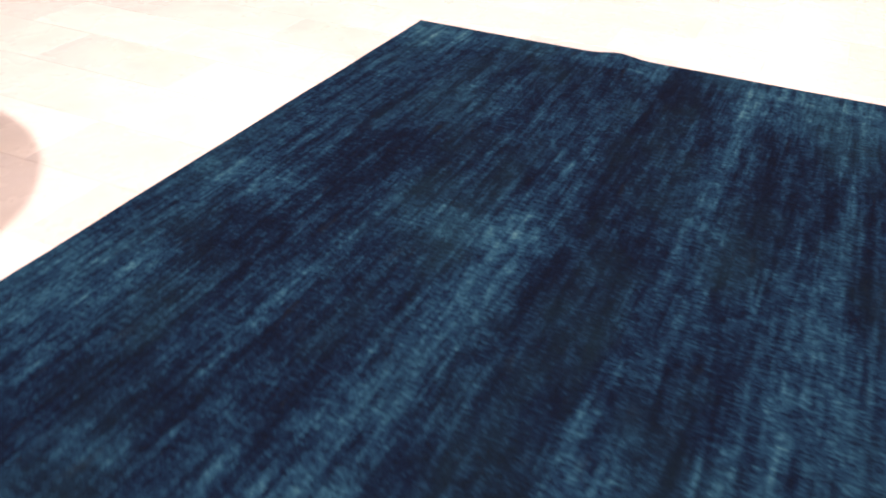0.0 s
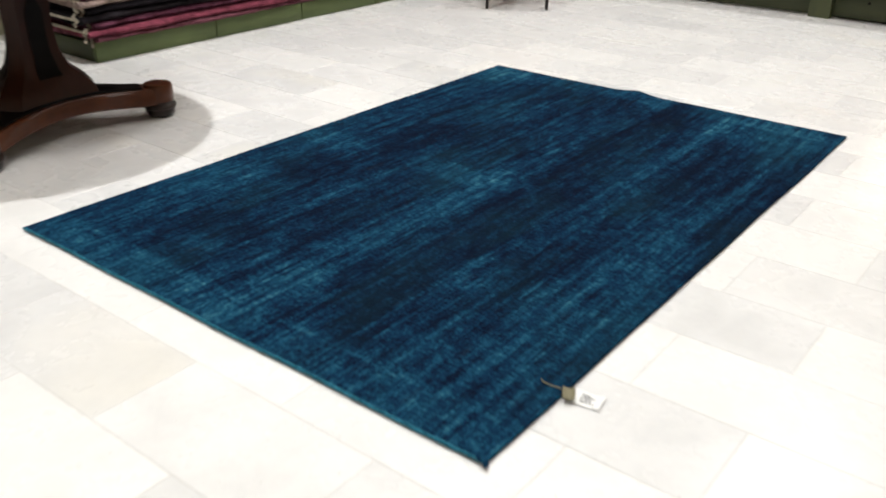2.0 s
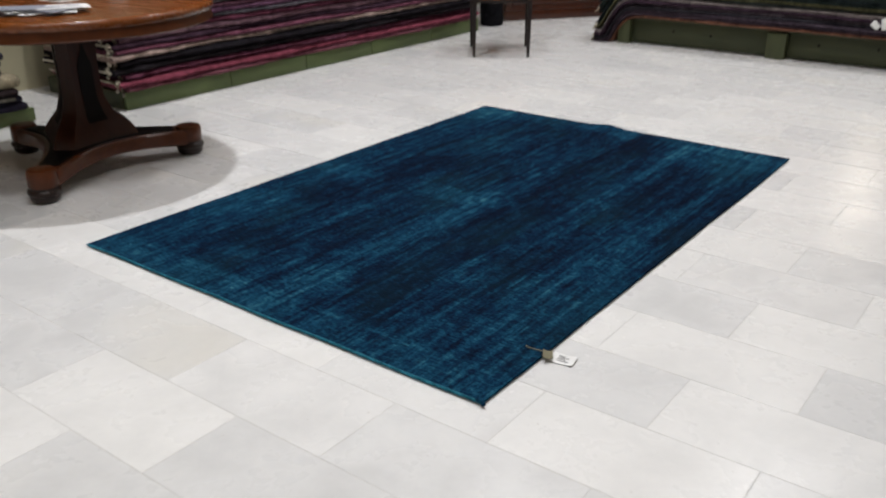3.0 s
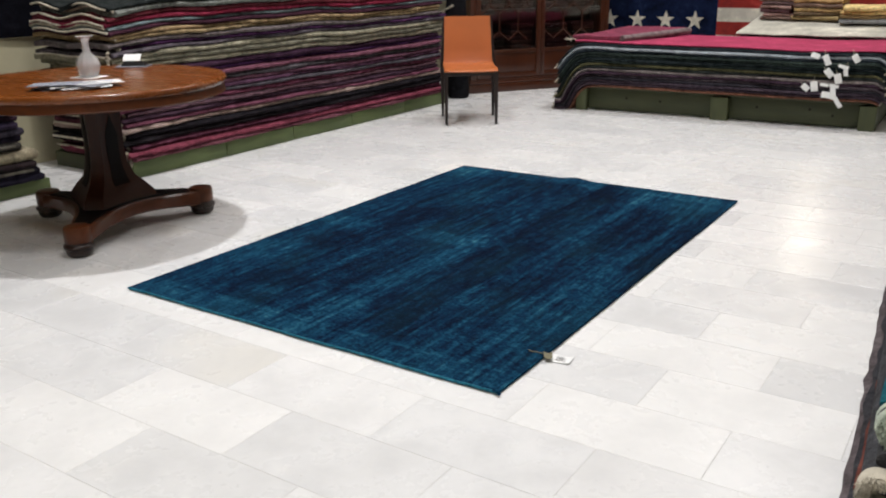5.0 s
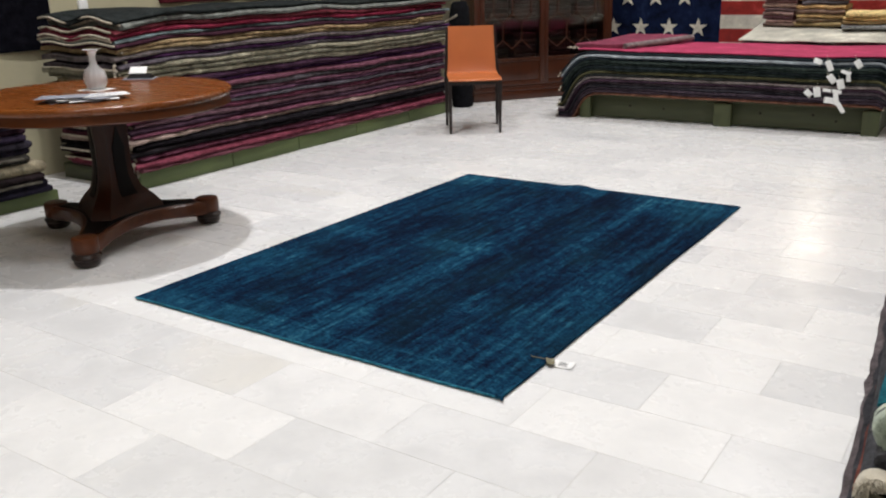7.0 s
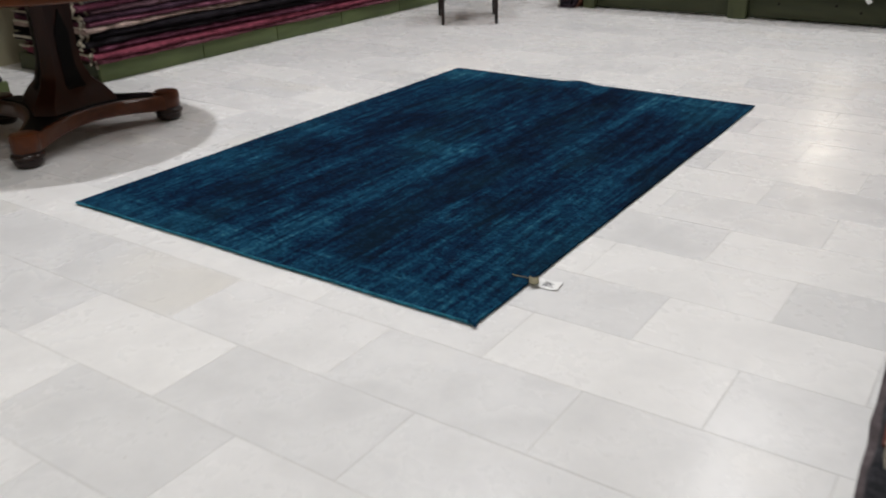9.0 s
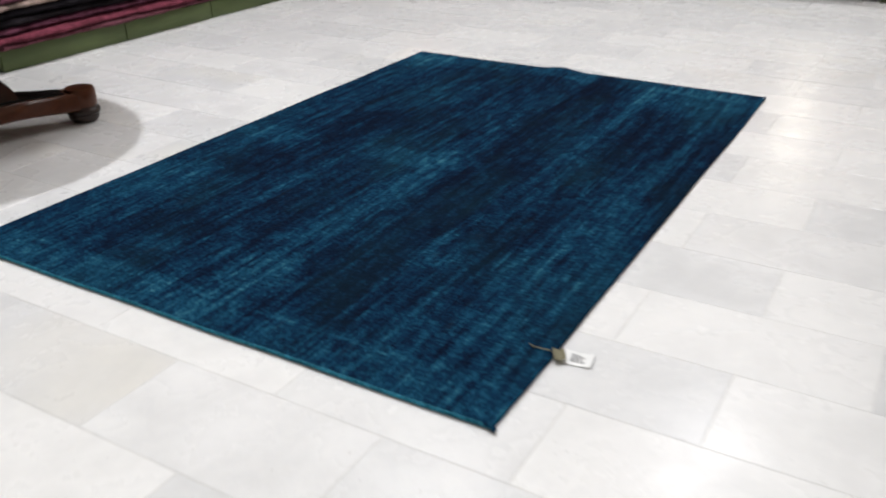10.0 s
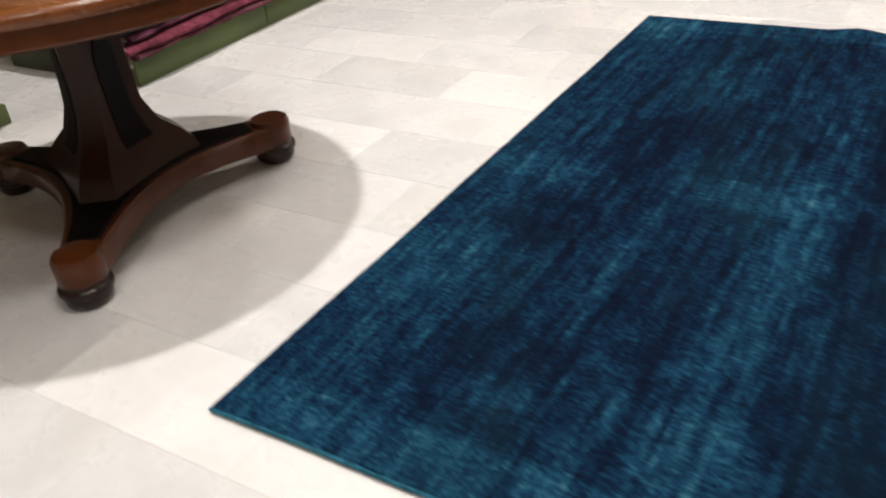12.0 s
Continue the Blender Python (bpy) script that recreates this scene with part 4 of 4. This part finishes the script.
    # price labels hung on the front edges
    tags = [(1.845, 0.555, 20, 0.075, 0.045), (1.93, 0.525, 65, 0.095, 0.05), (2.13, 0.545, 55, 0.075, 0.055), (1.955, 0.43, 50, 0.085, 0.055), (2.02, 0.39, 75, 0.09, 0.06), (2.07, 0.45, 85, 0.09, 0.04), (2.05, 0.48, 15, 0.085, 0.03), (1.80, 0.315, 40, 0.07, 0.05), (1.86, 0.325, 80, 0.09, 0.06), (1.96, 0.265, 8, 0.10, 0.055), (2.0, 0.285, 80, 0.12, 0.045), (2.04, 0.215, 55, 0.10, 0.04), (1.93, 0.34, 5, 0.07, 0.03), (2.0, 0.335, 10, 0.08, 0.03)]
    for k, (tx, tz, ang, w, h) in enumerate(tags):
        w, h = 0.85 * w, 0.85 * h
        tg = thing("price_tag", "white paper price tag hanging from a stacked carpet", "tag", m @ pose(tx + 0.12, -0.072 - 0.004 * (k % 4), tz, -14 + 9 * (k % 3), ang, (k % 5) * 6 - 12), "carpet price tags")
        bm = bmesh.new()
        loft(bm, [[(w * (q / 4 - 0.5), -0.006 * math.sin(q * 0.8), -h / 2), (w * (q / 4 - 0.5), -0.006 * math.sin(q * 0.8), h / 2), (w * (q / 4 - 0.5), -0.006 * math.sin(q * 0.8) + 0.0014, h / 2), (w * (q / 4 - 0.5), -0.006 * math.sin(q * 0.8) + 0.0014, -h / 2)] for q in range(5)])
        part("card", bm, M["paper"], tg)
        part("string", tube([(-w / 2, 0, 0), (-w / 2 - 0.02, 0.02, 0.004), (-w / 2 - 0.04, 0.05, 0.0)], 0.0015, 5), M["fringe"], tg)


bed()


# ---- second bed behind, with a pale rug and folded piles ----
def pale_bed():
    p = thing("carpet_platform", "green-stained platform behind the pink carpet bed", "platform", pose(0.75, 6.22, 0))
    part("deck", box(0.0, 2.4, 0.0, 0.95, 0.17, 0.2, 0.004), M["green"], p)
    for a in (0.0, 1.15, 2.3):
        part("post", box(a, a + 0.1, 0.0, 0.95, 0.0, 0.17, 0.004), M["green"], p)
    rng = random.Random(41)
    z = 0.2
    cols = [(0.1, 0.08, 0.07), (0.16, 0.13, 0.1), (0.08, 0.07, 0.08), (0.14, 0.12, 0.1), (0.2, 0.17, 0.13), (0.1, 0.09, 0.08), (0.16, 0.14, 0.12), (0.12, 0.1, 0.09)]
    for i, c in enumerate(cols):
        th = 0.05
        tilt = 0.09 * (i + 1) / len(cols)
        zf = lambda x, y, z=z, tilt=tilt: z + tilt * (y - 6.15) / 0.9 + 0.004 * wave(x * 2, y * 2, z * 5)
        rug = thing("folded_carpet", "grey-brown carpet lying under a pale rug", "carpet", None, "rear carpet bed")
        part("body", slab(0.74 + rng.uniform(-0.02, 0.02), 3.1, 6.17 + rng.uniform(-0.01, 0.02), 7.1, zf, th * 0.97 , 8, 40, "y0", 120 + i, 0.01), dye(c), rug)
        z += th
    pale = thing("pale_rug", "pale grey-beige overdyed rug spread over the rear bed", "rug")
    zt = lambda x, y: z + 0.012 + 0.115 * (y - 6.15) / 0.9 + 0.012 * wave(x * 3, y * 2, 2.0)
    part("woven_body", slab(0.70, 3.1, 6.13, 7.1, zt, 0.016, 16, 60, "y0", 133.0, 0.01), wool("pale_dye", (0.50, 0.48, 0.41), (0.33, 0.32, 0.28), 4), pale)
    return zt


pale_top = pale_bed()


def folded_pile(x, y, z, w, d, cols, turn, seed, group):
    rng = random.Random(seed)
    h = z
    for k, c in enumerate(cols):
        t = rng.uniform(0.028, 0.045)
        m = pose(x + rng.uniform(-0.015, 0.015), y + rng.uniform(-0.01, 0.01), h, 0, 0, turn + rng.uniform(-7, 7))
        rug = thing("folded_rug", "brown-toned small rug folded in a pile", "rug", m, group)
        if c[0] > 0.25:
            rug["label"] = "tan folded rug draped on a pile"
        zf = lambda px, py, k=k: 0.014 * wave(px * 5, py * 5, seed + k * 0.3) * min(1, k) - 0.05 * max(0, abs(px) - w * 0.35) * k * 0.3
        part("body", slab(-w / 2 + rng.uniform(-0.02, 0.02), w / 2 + rng.uniform(-0.02, 0.02), -d / 2, d / 2, zf, t * 0.96, 8, 16, "y0", seed + k, 0.015), dye(shade(c, 1.35)), rug)
        h += t


folded_pile(0.93, 6.88, pale_top(0.93, 6.68) + 0.03, 0.30, 0.36, [(0.135, 0.090, 0.075), (0.195, 0.120, 0.105), (0.105, 0.053, 0.060), (0.210, 0.135, 0.120), (0.090, 0.060, 0.060), (0.225, 0.150, 0.120), (0.135, 0.075, 0.075), (0.180, 0.120, 0.105), (0.150, 0.105, 0.090), (0.210, 0.150, 0.120)], -8, 201, "folded brown pile")
folded_pile(1.27, 6.86, pale_top(1.27, 6.68) + 0.03, 0.40, 0.38, [(0.240, 0.180, 0.090), (0.105, 0.075, 0.045), (0.360, 0.255, 0.120), (0.135, 0.090, 0.068), (0.300, 0.195, 0.090), (0.075, 0.068, 0.075), (0.240, 0.150, 0.090), (0.120, 0.075, 0.068), (0.165, 0.105, 0.090)], 3, 222, "folded tan pile")
folded_pile(1.86, 6.78, pale_top(1.86, 6.6) + 0.03, 0.76, 0.46, [(0.270, 0.285, 0.300), (0.210, 0.150, 0.075), (0.540, 0.375, 0.165), (0.600, 0.420, 0.195)], 4, 243, "folded tan rugs")


# ---- flag rug on the north wall ----
def flag_rug():
    y, x0, xs, x1 = 7.262, -1.12, 0.185, 1.9
    stripe = 0.138
    rows = 13
    z1 = 0.37 + stripe * rows
    navy, red, white = wool("navy_dye", (0.008, 0.014, 0.042), (0.004, 0.005, 0.011), 7), wool("red_dye", (0.30, 0.035, 0.03), (0.2, 0.03, 0.03), 5), wool("ivory_dye", (0.68, 0.63, 0.53), (0.50, 0.46, 0.38), 5)
    f = thing("flag_rug", "worn stars and stripes rug hung on the wall", "rug")
    part("backing", box(x0, x1, y + 0.012, y + 0.03, 0.35, z1), dye((0.1, 0.08, 0.06)), f)
    for k in range(rows):
        part("stripe", box(xs, x1, y, y + 0.012, 0.37 + stripe * k - 0.0005, 0.37 + stripe * (k + 1) - 0.001), red if k % 2 == 1 else white, f)
    part("canton", box(x0, xs - 0.001, y, y + 0.012, 0.35, z1), navy, f, "worn navy field")
    for row in range(5):
        for col in range(5):
            sx, sz = -0.045 - 0.318 * col + (0.159 if row % 2 else 0.0), 0.65 + 0.315 * row
            if sx > xs - 0.08 or sx < x0 + 0.05:
                continue
            bm = bmesh.new()
            R = 0.102
            ring = lambda yy: [(sx + (R if k % 2 == 0 else R * 0.4) * math.sin(math.pi * k / 5), yy, sz + (R if k % 2 == 0 else R * 0.4) * math.cos(math.pi * k / 5)) for k in range(10)]
            loft(bm, [ring(y - 0.004), ring(y + 0.002)])
            part("star", bm, white, f, "", False)


flag_rug()

wl = thing("wall_lamp", "small warm wall lamp on the pale wall", "lamp", pose(1.3, 7.3, 1.55))
part("bracket", tube([(0, 0, -0.1), (0, -0.1, -0.1), (0, -0.16, -0.04)], 0.01, 8), M["steel"], wl)
shade_bm = lathe([(0.07, -0.05), (0.06, 0.09), (0.057, 0.09), (0.067, -0.05)], 24, False)
bmesh.ops.translate(shade_bm, vec=(0, -0.16, 0), verts=shade_bm.verts)
part("shade", shade_bm, M["diffuser"], wl, "glowing lamp shade")


# ---- stack along the east side ----
def fold_profile(w, th, curl, dip=0.0):
    """Section of a thick carpet folded over on itself, with a drop-shaped hollow at the fold: centre line as (x, z)."""
    pts = [(w * (1 - k / 6) + 4 * curl * k / 6, th * 0.5 - dip * min(1.0, (w * (1 - k / 6) + 4 * curl * k / 6) / 0.3)) for k in range(6)]
    pts += [(curl * q, th * 0.5 - dip * min(1.0, curl * q / 0.3)) for q in (4.0, 3.0, 2.0, 1.4)]
    pts += [(curl - curl * math.sin(a), th * 0.5 + curl * (1 - math.cos(a))) for a in np.linspace(0.25, math.pi - 0.15, 10)]
    for q in (1.5, 2.2, 3.0, 3.8, 4.8, 6.0):
        ease = min(1.0, (q - 1.2) / 3.6)
        pts.append((curl * q, th * 0.5 + 2 * curl - (2 * curl - th * 1.1) * ease * ease * (3 - 2 * ease) - dip * min(1.0, curl * q / 0.3)))
    x_last, z_last = pts[-1]
    pts += [(x_last + (w - x_last) * k / 5, z_last - dip * 0.2 + 0.004 * math.sin(k * 1.7)) for k in range(1, 6)]
    return pts


def ribbon(profile, th, y0, y1, ny, seed, jag=0.012):
    """Sweeps a folded centre line along y with thickness th."""
    P = [Vector((a, b)) for a, b in profile]
    bm = bmesh.new()
    rings = []
    for j in range(ny + 1):
        v = j / ny
        left, right = [], []
        for i, p in enumerate(P):
            d = (P[min(i + 1, len(P) - 1)] - P[max(0, i - 1)]).normalized()
            n = Vector((-d.y, d.x)) * th / 2
            y = y0 + (y1 - y0) * v + (jag * wave(i * 0.8, seed, 3.0) if j == 0 else 0)
            s = 0.012 * wave(v * 5, seed, i * 0.05)
            left.append((p.x + n.x + s, y, p.y + n.y))
            right.append((p.x - n.x + s, y, p.y - n.y))
        rings.append(left + right[::-1])
    return loft(bm, rings)


def tufts(profile, y, length, per, seed):
    """Ragged yarn ends along a folded carpet's cut edge."""
    rng = random.Random(seed)
    P = [Vector((a, 0, b)) for a, b in profile]
    bm = bmesh.new()
    for a, b in zip(P, P[1:]):
        for _ in range(per):
            p = a.lerp(b, rng.random()) + Vector((rng.uniform(-0.012, 0.012), y + rng.uniform(-0.004, 0.02), rng.uniform(-0.012, 0.012)))
            d = Vector((rng.uniform(-0.7, 0.7), -1, rng.uniform(-0.7, 0.7))).normalized()
            side = d.orthogonal().normalized()
            up = d.cross(side)
            w, l = rng.uniform(0.0012, 0.0028), length * rng.uniform(0.5, 1.3)
            base = [bm.verts.new(p + w * (math.cos(q) * side + math.sin(q) * up)) for q in (0, 2.1, 4.2)]
            mid = [bm.verts.new(p + d * l * 0.6 + 0.8 * w * (math.cos(q) * side + math.sin(q) * up) - Vector((0, 0, 0.15 * l))) for q in (0, 2.1, 4.2)]
            tip = bm.verts.new(p + d * l - Vector((0, 0, 0.4 * l)))
            for k in range(3):
                bm.faces.new((base[k], base[(k + 1) % 3], mid[(k + 1) % 3], mid[k]))
                bm.faces.new((mid[k], mid[(k + 1) % 3], tip))
    return bm


def east_stack():
    base = pose(2.765, -0.20, 0, 0, 0, 4.1)
    p = thing("carpet_platform", "low dark timber platform under folded shaggy carpets", "platform", base)
    part("deck", box(0.06, 0.95, 0.05, 4.6, 0.0, 0.018, 0.004), M["dark_leg"], p)
    lower = thing("folded_carpet", "grey-mauve flat carpet at the bottom of the side stack", "carpet", base, "side carpet stack")
    part("body", slab(-0.01, 0.98, -0.16, 4.7, lambda x, y: 0.019 + 0.003 * wave(x * 3, y * 2, 1), 0.032, 8, 60, "x0", 301, 0.02, 0.02), dye((0.11, 0.092, 0.096)), lower)
    dark = thing("folded_carpet", "charcoal ribbed carpet in the side stack", "carpet", base, "side carpet stack")
    part("body", slab(-0.005, 0.98, -0.14, 4.65, lambda x, y: 0.053 + 0.003 * wave(x * 3, y * 2, 2), 0.022, 8, 60, "x0", 302, 0.02, 0.025), dye((0.04, 0.04, 0.045)), dark)
    rust = thing("folded_carpet", "rust-edged dark carpet in the side stack", "carpet", base, "side carpet stack")
    part("body", slab(0.004, 0.98, 0.10, 4.6, lambda x, y: 0.077 + 0.003 * wave(x * 3, y * 2, 3), 0.010, 8, 60, "x0", 303, 0.02, 0.02), dye((0.13, 0.045, 0.035)), rust)
    cream, sage = plain("cream_cut_pile", (0.60, 0.55, 0.45), 1.0, scale=30, vary=0.22, relief=0.8, spec=0.05), plain("sage_cut_pile", (0.52, 0.58, 0.49), 1.0, scale=30, vary=0.22, relief=0.8, spec=0.05)
    for pale, z, off, curl, ystart, dip in ((cream, 0.090, 0.014, 0.034, 0.0, 0.012), (None, 0.170, 0.045, 0.012, 0.03, 0.0), (sage, 0.212, 0.034, 0.040, 0.08, 0.012)):
        ob = thing("folded_carpet", "pale shaggy-ended carpet folded over in the side stack" if pale else "charcoal carpet folded in the side stack", "carpet", base @ pose(off, 0, z), "side carpet stack")
        prof = fold_profile(0.85, 0.022, curl, dip)
        part("body", ribbon(prof, 0.018, ystart + 0.03, 4.5, 40, z * 20), dye((0.06, 0.06, 0.065)), ob)
        if pale:
            part("cut_end", ribbon(prof, 0.025, ystart, ystart + 0.05, 3, z * 31, 0.015), pale, ob, "pale cut end of the carpet")
            part("fringe", tufts(prof, ystart, 0.011, 90, int(z * 1000)), pale, ob, "ragged pale yarn ends")
    olive = thing("folded_carpet", "olive carpet edge in the side stack", "carpet", base @ pose(0.05, 0, 0.302), "side carpet stack")
    part("body", slab(0.0, 0.9, 1.6, 4.5, lambda x, y: 0.003 * wave(x * 3, y * 2, 6), 0.02, 8, 30, "x0", 306, 0.02, 0.03), dye((0.14, 0.14, 0.05)), olive)
    teal = thing("folded_carpet", "turquoise overdyed carpet folded over the side stack", "carpet", base @ pose(0.042, 0, 0.324), "side carpet stack")
    def drape(x, y):
        edge = min(1.0, max(0.0, 0.05 - x) / 0.05)
        front = max(0.0, 0.32 - y) / 0.2
        return 0.006 * wave(x * 5, y * 3, 5) - 0.020 * edge ** 1.5 - 0.03 * min(1, front)
    part("body", slab(0.0, 0.9, 0.15, 4.5, drape, 0.026, 70, 80, "x0", 305, 0.03, 0.012), wool("turquoise_dye", (0.020, 0.125, 0.155), (0.010, 0.06, 0.085), 16), teal)
    roll = thing("rolled_rug", "beige-pink rolled carpet lying on the side stack", "rolled rug", base @ pose(0.165, 0, 0.352 + 0.098))
    prof = []
    for k in range(72):
        a = k * 0.2
        r = 0.062 + 0.0022 * a
        prof.append((r * math.cos(a + 2.2), r * math.sin(a + 2.2)))
    part("body", ribbon(prof, 0.011, 0.07, 4.2, 30, 7.7, 0.008), wool("rose_beige_dye", (0.36, 0.27, 0.22), (0.25, 0.18, 0.155), 12), roll)
    part("fringe", tufts(prof[30:], 0.075, 0.008, 14, 77), dye((0.42, 0.34, 0.28)), roll, "short worn yarn ends")
    for z0, cc in ((0.352, (0.12, 0.10, 0.10)), (0.402, (0.2, 0.16, 0.14)), (0.452, (0.06, 0.06, 0.07))):
        k = thing("folded_carpet", "dark carpet folded on top of the side stack", "carpet", base @ pose(0, 0, z0), "side carpet stack")
        part("body", slab(0.30, 0.98, 0.2, 4.4, lambda x, y: 0.004 * wave(x * 3, y * 2, 8), 0.048, 8, 30, "x0", z0 * 700, 0.02, 0.02), dye(cc), k)


east_stack()


# ---- floor of marble tiles in running bond ----
TX, TY, GAP = 0.565, 0.2825, 0.0018
floor = tagged(part("floor", box(-2.6, 4.2, -4.05, 7.3, -0.06, -0.0009), M["grout"], None, "", False), "polished pale marble tile floor in running bond", "floor", kind="structure")
tile_bm = bmesh.new()
add_box(tile_bm, -TX / 2 + GAP / 2, TX / 2 - GAP / 2, -TY / 2 + GAP / 2, TY / 2 - GAP / 2, -0.03, 0.0)
top_edges = [e for e in tile_bm.edges if all(v.co.z > -0.001 for v in e.verts)]
bmesh.ops.bevel(tile_bm, geom=top_edges, offset=0.0008, segments=1, affect="EDGES")
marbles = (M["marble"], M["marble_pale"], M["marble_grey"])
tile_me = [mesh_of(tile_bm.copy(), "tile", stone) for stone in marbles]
tile_bm.free()
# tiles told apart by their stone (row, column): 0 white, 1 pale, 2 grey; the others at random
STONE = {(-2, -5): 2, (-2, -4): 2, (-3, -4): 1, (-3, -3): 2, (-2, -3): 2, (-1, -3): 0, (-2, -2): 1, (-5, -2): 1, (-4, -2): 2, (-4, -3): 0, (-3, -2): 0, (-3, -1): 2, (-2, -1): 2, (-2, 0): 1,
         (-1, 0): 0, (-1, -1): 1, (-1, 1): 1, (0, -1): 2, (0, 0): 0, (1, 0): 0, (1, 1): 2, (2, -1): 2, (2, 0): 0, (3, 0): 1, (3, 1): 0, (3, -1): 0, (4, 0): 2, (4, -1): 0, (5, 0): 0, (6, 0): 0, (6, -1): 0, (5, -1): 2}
pick = random.Random(17)
rest = []
count = 0
for r in range(-15, 27):
    yc = 0.157 + TY * (r + 0.5)
    for c in range(-10, 6):
        xc = 1.845 + TX * (c + 0.5) + (TX / 2 if r % 2 == 0 else 0)
        if not (-2.6 < xc < 4.2 and -4.05 < yc < 7.3):
            continue
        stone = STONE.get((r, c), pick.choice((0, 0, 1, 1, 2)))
        near = -2.15 < xc < 2.95 and -1.45 < yc < 7.0
        if near and count < 300:
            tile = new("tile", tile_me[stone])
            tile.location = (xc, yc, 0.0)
            tile.parent = floor
            count += 1
        else:
            rest.append((xc, yc, stone))
verts, faces, stones = [], [], []
for xc, yc, stone in rest:
    b0 = len(verts)
    x0, x1 = max(-2.6, xc - TX / 2 + 0.001), min(4.2, xc + TX / 2 - 0.001)
    y0, y1 = max(-4.05, yc - TY / 2 + 0.001), min(7.3, yc + TY / 2 - 0.001)
    verts += [(x0, y0, -0.03), (x1, y0, -0.03), (x1, y1, -0.03), (x0, y1, -0.03), (x0, y0, 0), (x1, y0, 0), (x1, y1, 0), (x0, y1, 0)]
    faces += [tuple(b0 + k for k in q) for q in ((4, 5, 6, 7), (0, 1, 5, 4), (1, 2, 6, 5), (2, 3, 7, 6), (3, 0, 4, 7))]
    stones += [stone] * 5
me = bpy.data.meshes.new("tile_field")
me.from_pydata(verts, [], faces)
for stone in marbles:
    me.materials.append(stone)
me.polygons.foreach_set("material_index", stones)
field = new("tile_field", me)
field.parent = floor
field["kind"] = "stuff"
